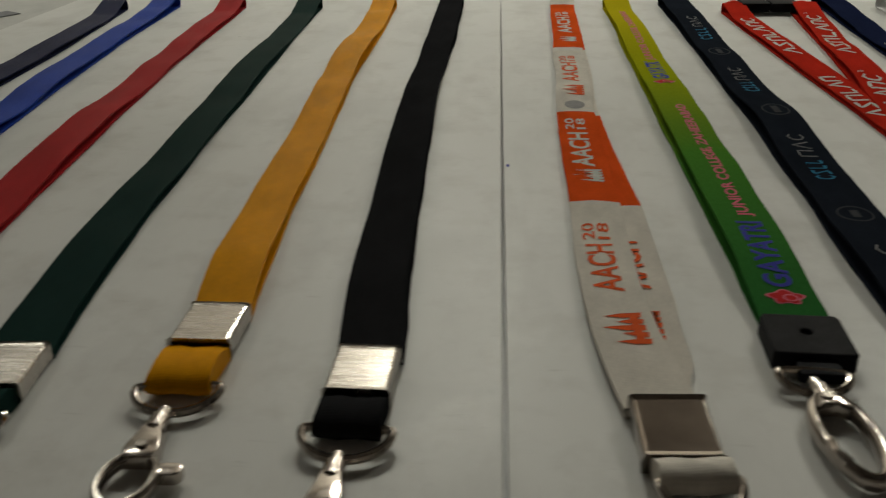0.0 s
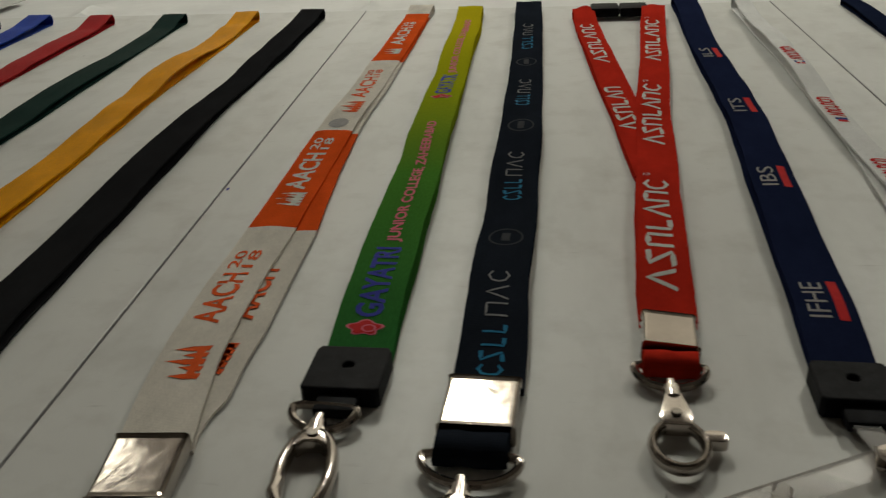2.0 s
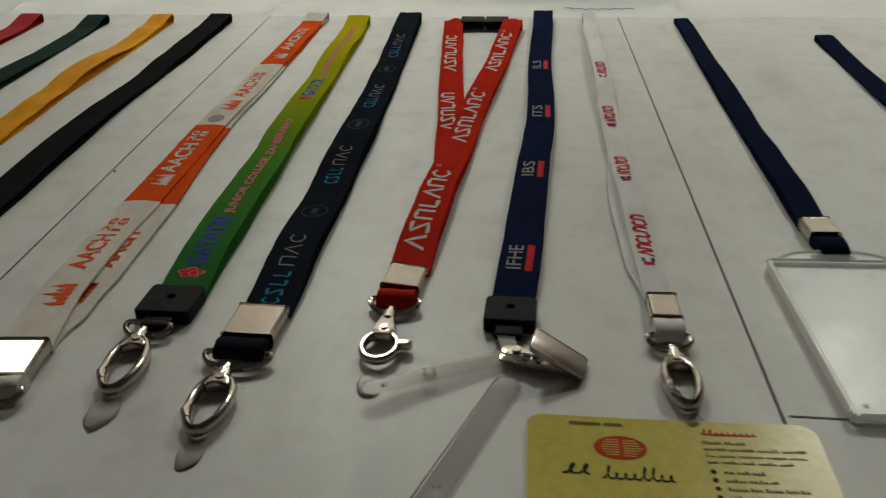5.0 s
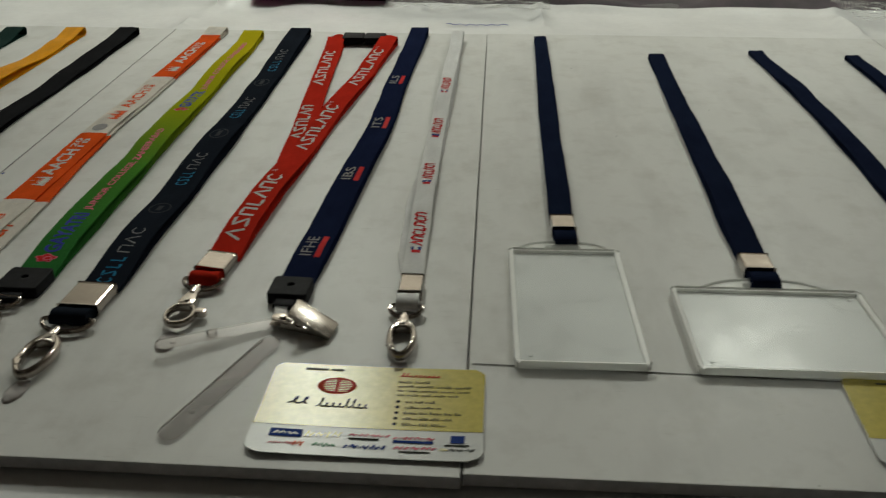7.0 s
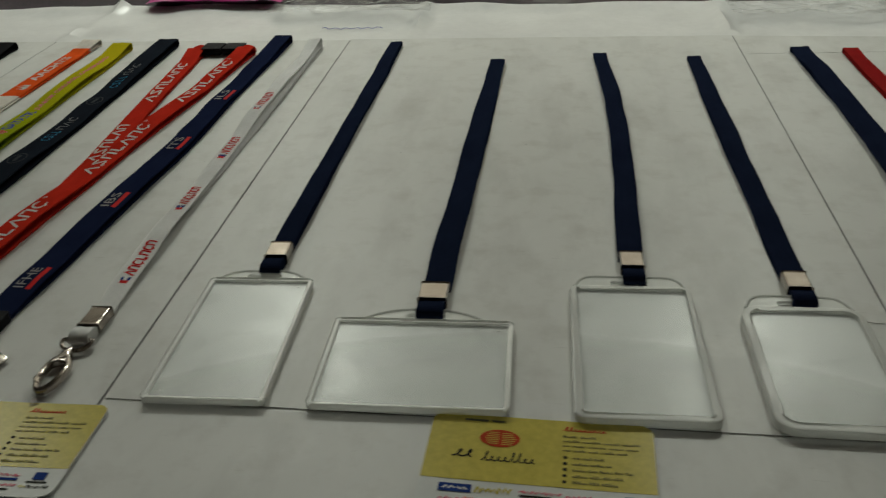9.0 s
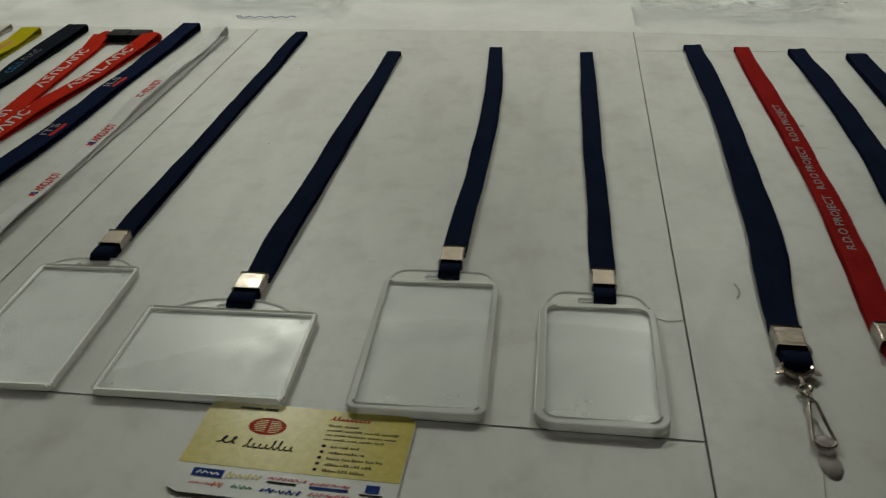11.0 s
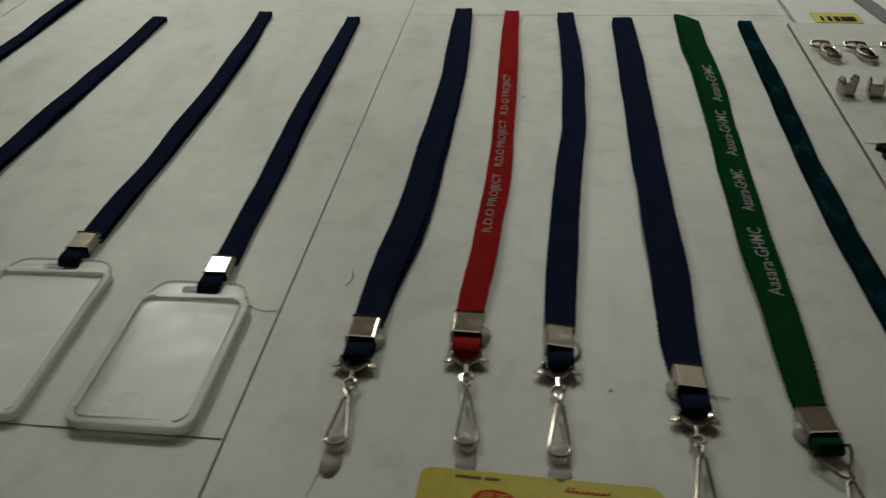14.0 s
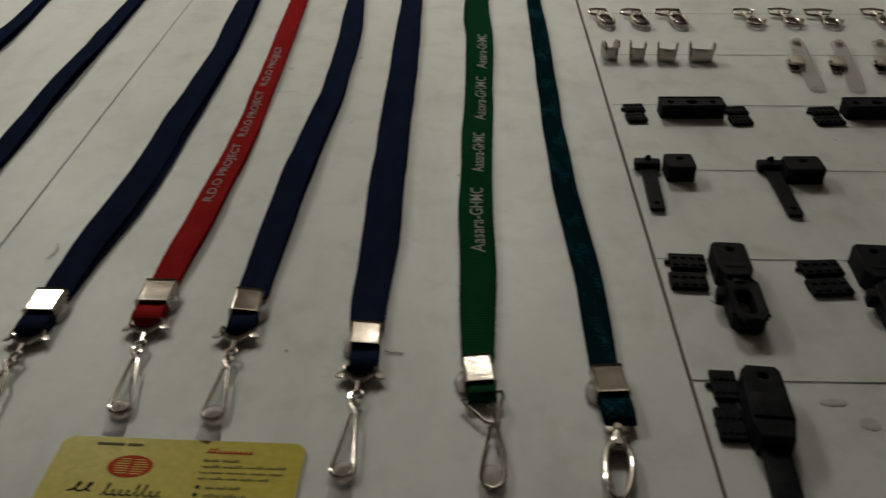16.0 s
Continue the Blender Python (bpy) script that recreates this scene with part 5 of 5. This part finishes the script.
    put("supplier_mark", zigzag_flat(8, 9), 0.11, 0.21, 0.775, 0.815, I_CARD, 0.00106)
    return th


visiting_card("yellow and white visiting card across the board seam", -0.0371, -0.0300, 0.0895, 0.0575, -0.3, 0.004)
visiting_card("yellow and white visiting card below the badge holders", 0.2006, -0.0262, 0.0942, 0.0560, -2.6, 0.002)
visiting_card("yellow and white visiting card below the hooks", 0.5035, -0.0425, 0.0965, 0.0570, -2.8, 0.002)

# ---------------------------------------------------------------- fittings board
ZB = 0.0010
LIFT = Matrix.Translation((0, 0, ZB))


def raise_all(th):
    """Stand a fitting on the thicker fittings board."""
    th.location.z = ZB
    return th


def loose_oval(cx, cy, k):
    th = thing("snap_hook", (cx, cy, 0), "polished nickel oval snap hook with ring", "hook", "snap hooks on the fittings board")
    part("ring_bar", tube([(-0.011 * k, 0.011, 0.0052), (-0.004 * k, 0.0118, 0.0056), (0.004 * k, 0.0095, 0.0056), (0.0045 * k, 0.0075, 0.0045), (-0.002, 0.0045, 0.003), (-0.008 * k, 0.0055, 0.003), (-0.0115 * k, 0.0085, 0.0036)], 0.0012, closed=True, seg=8, m=Matrix.Translation((cx, cy, 0))), CHROME, th)
    oval_hook(th, (cx - 0.001, cy + 0.0078, 0), (cx + 0.0030, cy - 0.0210, 0), 0.0112, 0.0030)
    return raise_all(th)


for cx, cy, k in ((0.7372, 0.4500, 0.9), (0.7650, 0.4490, 1.0), (0.7965, 0.4490, 1.25)):
    loose_oval(cx, cy, k)
for cx, cy, k in ((0.8560, 0.4460, 0.9), (0.8870, 0.4470, 1.0), (0.9185, 0.4450, 1.2), (0.9640, 0.4460, 1.0), (0.9960, 0.4460, 1.0)):
    th = thing("lobster_clasp", (cx, cy, 0), "nickel lobster clasp with a wide bar ring", "hook", "clasps on the fittings board")
    part("ring_bar", tube([(-0.010 * k, 0.0145, 0.0052), (0.0, 0.0150, 0.0056), (0.009 * k, 0.0125, 0.0050), (0.006 * k, 0.0095, 0.003), (-0.002, 0.0070, 0.003), (-0.009 * k, 0.0095, 0.003)], 0.0011, closed=True, seg=8, m=Matrix.Translation((cx, cy, 0))), CHROME, th)
    lobster(th, (cx, cy + 0.010, 0), (cx + 0.004, cy - 0.018, 0), 0.0115)
    raise_all(th)


def u_crimp(cx, cy, w, d, ang):
    """Open sheet-metal crimp: a front plate and two side walls bent back from it, with points on top."""
    th = thing("open_crimp", (cx, cy, 0), "open bent nickel crimp standing on edge", "crimp", "open crimps on the fittings board")
    m = Matrix.Translation((cx, cy, ZB)) @ Matrix.Rotation(radians(ang), 4, "Z")
    t = 0.0014
    r = 0.0036
    arc = [radians(180 + 15 * q) for q in range(7)]
    half = [(-w / 2 + r + r * math.cos(q), -d / 2 + r + r * math.sin(q)) for q in arc]
    inner = [(-w / 2 + r + (r - t) * math.cos(q), -d / 2 + r + (r - t) * math.sin(q)) for q in arc]
    plan = [(-w / 2, d / 2), *half, *[(-x, y) for x, y in half[::-1]], (w / 2, d / 2), (w / 2 - t, d / 2), *[(-x, y) for x, y in inner], *inner[::-1], (-w / 2 + t, d / 2)]
    bm = plate(plan, 0.0002, 0.0105, bevel=0.0002)
    for v in bm.verts:
        v.co.x *= 1 + 0.10 * v.co.z / 0.0105
        v.co.z += 0.0005 * noise.noise(v.co * 240 + Vector((cx, 0, 0))) if v.co.z > 0.004 else 0
    bm.transform(m)
    band = part("bent_band", bm, DULL, th)
    for s in (-1, 1):
        x = s * (w / 2 - t / 2) * 1.08
        fin = plate([(-d * 0.38, 0.0), (d * 0.42, 0.0), (d * 0.30, 0.0036), (-d * 0.20, 0.0040)], -t / 2, t / 2)
        fin.transform(m @ Matrix.Translation((x, 0, 0.0100)) @ Matrix.Rotation(radians(90), 4, "Z") @ Matrix.Rotation(radians(90 + 6 * s), 4, "X"))
        part("fin", fin, CRIMP, band, smooth=False)
    return th


for cx, cy, w, ang in ((0.7305, 0.3690, 0.0105, 14), (0.7502, 0.3670, 0.0110, -9), (0.7720, 0.3655, 0.0135, -14), (0.7975, 0.3650, 0.0170, -8)):
    u_crimp(cx, cy, w, 0.0105, ang)


def strap_clip(x0, y0, x1, y1):
    th = thing("strap_clip", (x0, y0, 0), "nickel bulldog clip on a clear vinyl strap", "badge clip", "strap clips on the fittings board")
    m = LIFT @ turn_to((x0, y0, 0), (x1, y1, 0))
    l = (Vector((x1, y1)) - Vector((x0, y0))).length
    part("vinyl_strap", plate(rounded(-0.0054, 0.0056, -l, 0.0, 0.0048), 0.0040, 0.0050, holes=[disc(0, -l + 0.006, 0.0012, 0.0012, 10)], m=m @ Matrix.Rotation(radians(2), 4, "X")), STRAPL, th, smooth=False)
    clip = part("bulldog_clip", merge(box(-0.012, -0.002, -l * 0.62, -l * 0.40, 0.0005, 0.0018, 0.0004, m=m), box(-0.012, -0.002, -l * 0.62, -l * 0.42, 0.0058, 0.0070, 0.0004, m=m)), DULL, th)
    part("spring_pin", tube([(-0.0128, -l * 0.50, 0.0038), (-0.0012, -l * 0.50, 0.0038)], 0.0024, seg=10, m=m), CHROME, clip)
    part("snap_stud", tube([(0, -0.006, 0.0046), (0, -0.0060001, 0.0072)], 0.0030, seg=12, m=m), CHROME, th)


for x0, y0, x1, y1 in ((0.8775, 0.395, 0.8650, 0.308), (0.9090, 0.392, 0.8930, 0.306), (0.9405, 0.392, 0.9265, 0.306), (0.9720, 0.392, 0.9600, 0.306)):
    strap_clip(x0, y0, x1, y1)


def hinge_pair(cx, cy, w, d, ang=0):
    """Small toothed black clamp moulded as two leaves joined by a web."""
    th = thing("toothed_clamp", (cx, cy, 0), "small black toothed plastic clamp, opened flat", "clamp", "toothed clamps on the fittings board")
    m = Matrix.Translation((cx, cy, ZB)) @ Matrix.Rotation(radians(ang), 4, "Z")
    for k, s in enumerate((1, -1)):
        leaf = part("leaf", box(-w / 2 + 0.001 * s, w / 2 + 0.001 * s, s * d * 0.28 - d * 0.21, s * d * 0.28 + d * 0.21, 0.0002, 0.0026, 0.0004, m=m), BLACKP, th, smooth=False)
        for i in range(4):
            for j in range(2):
                x = -w * 0.36 + i * w * 0.24 + 0.001 * s
                y = s * d * 0.28 + (-0.10 + 0.2 * j) * d
                part("tooth", box(x - w * 0.07, x + w * 0.07, y - d * 0.05, y + d * 0.05, 0.0024, 0.0034, 0.0003, m=m), BLACKP, leaf, smooth=False)
    part("web", box(-w * 0.35, w * 0.35, -d * 0.09, d * 0.09, 0.0002, 0.0011, m=m), BLACKP, th)
    for s in (-1, 1):
        part("lug", box(-w / 2 - 0.0014, -w / 2 + 0.001, s * d * 0.28 - 0.0009, s * d * 0.28 + 0.0009, 0.0003, 0.0020, 0.0003, m=m), BLACKP, th)


for cx, cy, w, d, ang in ((0.7322, 0.2725, 0.0130, 0.0250, 4), (0.7995, 0.2685, 0.0135, 0.0250, 4), (0.8570, 0.2680, 0.0180, 0.0240, 4), (0.7262, 0.0950, 0.0180, 0.0290, -4), (0.7920, 0.0900, 0.0200, 0.0280, 3), (0.7212, 0.0035, 0.0108, 0.0400, -4)):
    hinge_pair(cx, cy, w, d, ang)


def breakaway_bar(x0, x1, y0, y1):
    th = thing("breakaway_bar", ((x0 + x1) / 2, (y0 + y1) / 2, 0), "long black plastic breakaway bar with three holes", "joint", "breakaway bars on the fittings board")
    c = (y0 + y1) / 2
    w = x1 - x0
    part("body", plate(rounded(x0, x1, y0, y1, 0.0012, 3), ZB + 0.0002, ZB + 0.0092, holes=[disc(x0 + w * 0.17, c, 0.0022, 0.0022, 14), disc(x0 + w * 0.83, c, 0.0022, 0.0022, 14), disc(x0 + w * 0.5, c, 0.0036, 0.0026, 14)], bevel=0.0007), BLACKP, th, smooth=False)
    part("core", box(x0 + 0.002, x1 - 0.002, y0 + 0.001, y1 - 0.001, ZB + 0.0005, ZB + 0.0040), BLACKP, th)


breakaway_bar(0.7478, 0.7895, 0.2665, 0.2800)
breakaway_bar(0.8690, 0.9110, 0.2650, 0.2790)


def flat_strap(x0, y0, x1, y1):
    th = thing("strap_tongue", (x0, y0, 0), "flat black plastic tongue with a hole", "fitting", "tongues on the fittings board")
    m = LIFT @ turn_to((x0, y0, 0), (x1, y1, 0))
    l = (Vector((x1, y1)) - Vector((x0, y0))).length
    part("tongue", plate([(-0.0044, 0.0), (0.0044, 0.0), (0.0050, -0.010), (0.0042, -0.014), (0.0042, -l + 0.001), (0.0034, -l), (-0.0034, -l), (-0.0042, -l + 0.001), (-0.0042, -0.014), (-0.0050, -0.010)], 0.0010, 0.0030, holes=[disc(0, -l + 0.0060, 0.0017, 0.0014, 12)], bevel=0.0004, m=m), BLACKP, th, smooth=False)
    part("hinge_head", box(-0.0078, 0.0075, -0.0072, 0.0, 0.0002, 0.0058, 0.0012, m=m), BLACKP, th)
    part("pin", tube([(0.0, 0.0012, 0.0045), (0.0, -0.003, 0.0075)], 0.0016, seg=10, m=m), BLACKP, th)


flat_strap(0.7265, 0.2040, 0.7230, 0.1515)
flat_strap(0.7985, 0.2020, 0.7965, 0.1455)


def block(cx, cy, w, d):
    th = thing("end_block", (cx, cy, 0), "square black plastic end block with a hole", "fitting", "end blocks on the fittings board")
    part("body", plate(rounded(cx - w / 2, cx + w / 2, cy - d / 2, cy + d / 2, 0.002, 4), ZB + 0.0002, ZB + 0.0100, holes=[disc(cx, cy + d * 0.12, 0.0021, 0.0018, 14)], bevel=0.0009), BLACKP, th, smooth=False)
    part("core", box(cx - w / 2 + 0.001, cx + w / 2 - 0.001, cy - d / 2 + 0.001, cy + d / 2 - 0.001, ZB + 0.0005, ZB + 0.0055), BLACKP, th)


block(0.7430, 0.1930, 0.0165, 0.0165)
block(0.8140, 0.1900, 0.0215, 0.0165)


def side_release(x0, y0, x1, y1, w, tail=True):
    """Black end piece: square head with a hole and slot, and a trigger hook below."""
    th = thing("plastic_hook", (x0, y0, 0), "black plastic clamp head with a trigger hook", "hook", "plastic hooks on the fittings board")
    m = LIFT @ turn_to((x0, y0, 0), (x1, y1, 0))
    l = (Vector((x1, y1)) - Vector((x0, y0))).length
    head = part("head", plate([(-w / 2 + 0.002, 0.0), (w / 2 - 0.002, 0.0), (w / 2, -0.002), (w / 2, -0.022), (w / 2 - 0.003, -0.028), (-w / 2 + 0.003, -0.028), (-w / 2, -0.022), (-w / 2, -0.002)], 0.0003, 0.0105, holes=[disc(0, -0.0065, 0.0022, 0.0018, 14)], bevel=0.0009, m=m), BLACKP, th, smooth=False)
    part("slot_recess", box(-w * 0.27, w * 0.27, -0.0215, -0.0185, 0.0095, 0.0109, 0.0002, m=m), BLACKP, head)
    part("neck", tube([(0, -0.026, 0.0055), (0, -0.032, 0.0055)], 0.0052, 0.0045, seg=14, m=m), BLACKP, th)
    y1 = -l
    body = rounded(-w * 0.46, w * 0.48, y1, -0.029, w * 0.36, 8)
    eye = rounded(-w * 0.20, w * 0.24, y1 + 0.0058, -0.0375, w * 0.18, 8)
    part("trigger_hook", plate(body, 0.0016, 0.0090, holes=[eye], bevel=0.0016, m=m), BLACKP, th, smooth=False)
    part("trigger_gate", box(-w * 0.47, -w * 0.24, -0.044, -0.037, 0.0032, 0.0098, 0.0010, m=m @ Matrix.Rotation(radians(-6), 4, "Z")), BLACKP, th)
    part("thumb_catch", box(w * 0.40, w * 0.56, -0.041, -0.034, 0.0030, 0.0080, 0.0010, m=m), BLACKP, th)


side_release(0.7474, 0.1080, 0.7430, 0.0475, 0.0168)
side_release(0.8180, 0.1060, 0.8130, 0.0455, 0.0182)
th = thing("plastic_hook", (0.736, 0.016, 0), "large black plastic clamp head on a broad strap", "hook", "plastic hooks on the fittings board")
m = LIFT @ turn_to((0.7362, 0.0165, 0), (0.7265, -0.075, 0)) @ Matrix.Diagonal((0.93, 1, 1, 1))
part("head", plate([(-0.0062, 0.0), (0.0066, 0.0), (0.0086, -0.003), (0.0092, -0.030), (0.0068, -0.040), (-0.0068, -0.040), (-0.0092, -0.030), (-0.0086, -0.003)], 0.0003, 0.0112, holes=[disc(0.0005, -0.0062, 0.0024, 0.0017, 14)], bevel=0.0010, m=m), BLACKP, th, smooth=False)
part("step", box(-0.0080, 0.0080, -0.0300, -0.0170, 0.0100, 0.0122, 0.0006, m=m), BLACKP, th)
part("broad_strap", box(-0.0056, 0.0056, -0.098, -0.038, 0.0006, 0.0062, 0.0012, m=m), BLACKP, th)
for i, (gx, gy, rx, ry) in enumerate(((0.766, 0.006, 0.006, 0.0022), (0.776, -0.006, 0.004, 0.0035), (0.744, 0.040, 0.003, 0.004))):
    tagged(part("glue_mark", blob(gx, gy, rx, ry, 0.0004, i, LIFT), I_PALE), "thin grey dried glue mark on the board", "glue mark", "dried glue marks")

# ---------------------------------------------------------------- behind the boards
tagged(part("dark_cloth", sheet_grid(-1.5, 1.6, 0.742, 1.12, 160, 30, lambda x, y: -0.010 + 0.030 * (0.5 + noise.noise(Vector((x * 7, y * 9, 1)))) * min(1, (y - 0.742) / 0.05) + 0.006 * noise.noise(Vector((x * 30, y * 30, 5)))), PURPLE), "crumpled dark purple cloth heaped behind the boards", "cloth")
tagged(part("pink_packet", sheet_grid(-0.285, -0.115, 0.733, 0.84, 30, 14, lambda x, y: 0.004 + 0.016 * math.sin(math.pi * (x + 0.285) / 0.17) ** 0.5 * min(1, (y - 0.730) / 0.02) + 0.003 * noise.noise(Vector((x * 40, y * 40, 2)))), PINKB), "bright pink plastic packet lying on dark cloth", "packet")
film = part("clear_film", sheet_grid(-0.12, 0.07, 0.690, 0.775, 60, 26, lambda x, y: 0.001 + 0.006 * abs(noise.noise(Vector((x * 26, y * 34, 3)))) + 0.004 * abs(noise.noise(Vector((x * 70, y * 60, 8))))), FILM, smooth=False)
tagged(film, "crumpled clear plastic film over the table cover", "plastic film")
tagged(part("clear_film", sheet_grid(0.40, 0.62, 0.665, 0.765, 60, 26, lambda x, y: 0.001 + 0.006 * abs(noise.noise(Vector((x * 26, y * 34, 13)))) + 0.004 * abs(noise.noise(Vector((x * 70, y * 60, 18))))), FILM, smooth=False), "crumpled clear plastic film over the table cover", "plastic film")


def flat_rect(x0, x1, y0, y1, z, ang=0.0):
    return box(x0, x1, y0, y1, z, z + 0.0006, m=Matrix.Translation(((x0 + x1) / 2, (y0 + y1) / 2, 0)) @ Matrix.Rotation(radians(ang), 4, "Z") @ Matrix.Translation((-(x0 + x1) / 2, -(y0 + y1) / 2, 0)))


th = thing("printed_sheet", (0.92, 0.58, -0.006), "pale printed sheet with yellow label strips", "printed sheet")
part("paper", flat_rect(0.735, 1.15, 0.527, 0.70, -0.0035), COVER, th)
for x0, x1, y0 in ((0.752, 0.793, 0.532), (0.845, 0.925, 0.531), (0.96, 1.04, 0.530)):
    part("yellow_strip", flat_rect(x0, x1, y0, y0 + 0.026, -0.0027), I_YEL, th)
    for k in range(5):
        part("print_bar", flat_rect(x0 + 0.006 + k * (x1 - x0 - 0.012) / 5, x0 + 0.003 + (k + 0.7) * (x1 - x0 - 0.006) / 5, y0 + 0.004, y0 + 0.014, -0.0019), I_BLACK, th)
part("grey_strip", flat_rect(0.805, 0.822, 0.53, 0.62, -0.0026, 8), I_GREY, th)
th = thing("printed_sheet", (-0.80, 0.5, -0.006), "grey printed sheet with a yellow mark beside the board", "printed sheet")
part("paper", flat_rect(-0.98, -0.696, 0.30, 0.70, -0.0035), plain("pale_grey_paper", (0.50, 0.50, 0.48), 0.5, 0, 0.12, 30), th)
part("yellow_strip", flat_rect(-0.775, -0.722, 0.492, 0.512, -0.0027, -12), I_YEL, th)
part("print_bar", flat_rect(-0.762, -0.728, 0.497, 0.505, -0.0019, -12), I_BLACK, th)
part("grey_strip", flat_rect(-0.742, -0.722, 0.515, 0.545, -0.0026, -30), I_GREY, th)
scrib = [(-0.045 + 0.0035 * k, 0.647 + 0.0045 * math.sin(k * 1.9) * (0.4 + 0.6 * math.sin(k * 0.7) ** 2) + 0.0004 * k, cover_height(-0.045 + 0.0035 * k, 0.648) + 0.0014) for k in range(20)]
tagged(part("ink_scribble", tube(scrib, 0.0007, 0.0003, seg=6), I_BLUE), "blue pen scribble on the white plastic cover", "scribble")


# loose threads and specks on the boards
for pts in (((0.5795, 0.0385), (0.5825, 0.0372), (0.5850, 0.0378), (0.5872, 0.0362), (0.5880, 0.0375)), ((0.4045, 0.1225), (0.4060, 0.1165), (0.4052, 0.1120), (0.4035, 0.1085)), ((0.7320, 0.0735), (0.7345, 0.0700), (0.7380, 0.0690), (0.7395, 0.0665))):
    z = ZB + 0.0006 if pts[0][0] > 0.70 else 0.0006
    tagged(part("loose_thread", tube([(x, y, z) for x, y in pts], 0.00022, seg=5), I_GREY), "tiny loose grey thread lying on white board", "thread", "loose threads")
for pts in (((0.357, 0.088), (0.3625, 0.0848), (0.366, 0.084), (0.370, 0.0848), (0.374, 0.086)), ((0.417, -0.008), (0.4155, -0.018), (0.413, -0.031))):
    tagged(part("loose_thread", tube([(x, y, 0.0004) for x, y in pts], 0.00018, seg=5), I_PALE), "fine pale thread lying on white board", "thread", "loose threads")
tagged(part("scratch", line_strip(0.480, 0.310, 0.501, 0.311, 0.0009, 0.0003), I_SCRATCH), "short brown scratch on white board", "scratch")
for k, (x, y, r) in enumerate(((0.493, 0.352, 0.0020), (0.543, 0.372, 0.0013), (0.545, 0.264, 0.0009), (0.536, 0.039, 0.0008))):
    tagged(part("smudge", blob(x, y, r, r * 1.3, 0.0004, 20 + k), I_PALE), "small grey smudge on white board", "smudge", "smudges")
rnd = random.Random(11)
for k in range(16):
    x, y = rnd.uniform(-0.65, 1.0), rnd.uniform(-0.05, 0.56)
    z = ZB if x > 0.73 else 0.0
    tagged(part("dirt_speck", blob(x, y, rnd.uniform(0.0003, 0.0006), rnd.uniform(0.0003, 0.0006), 0.0003, k, Matrix.Translation((0, 0, z))), I_DIM), "tiny dark speck of dirt on white board", "speck", "dirt specks")
tagged(part("pen_dot", blob(-0.3052, 0.1960, 0.0007, 0.0016, 0.0003, 3), I_BLUE), "small blue ink dot beside the board seam", "ink dot")
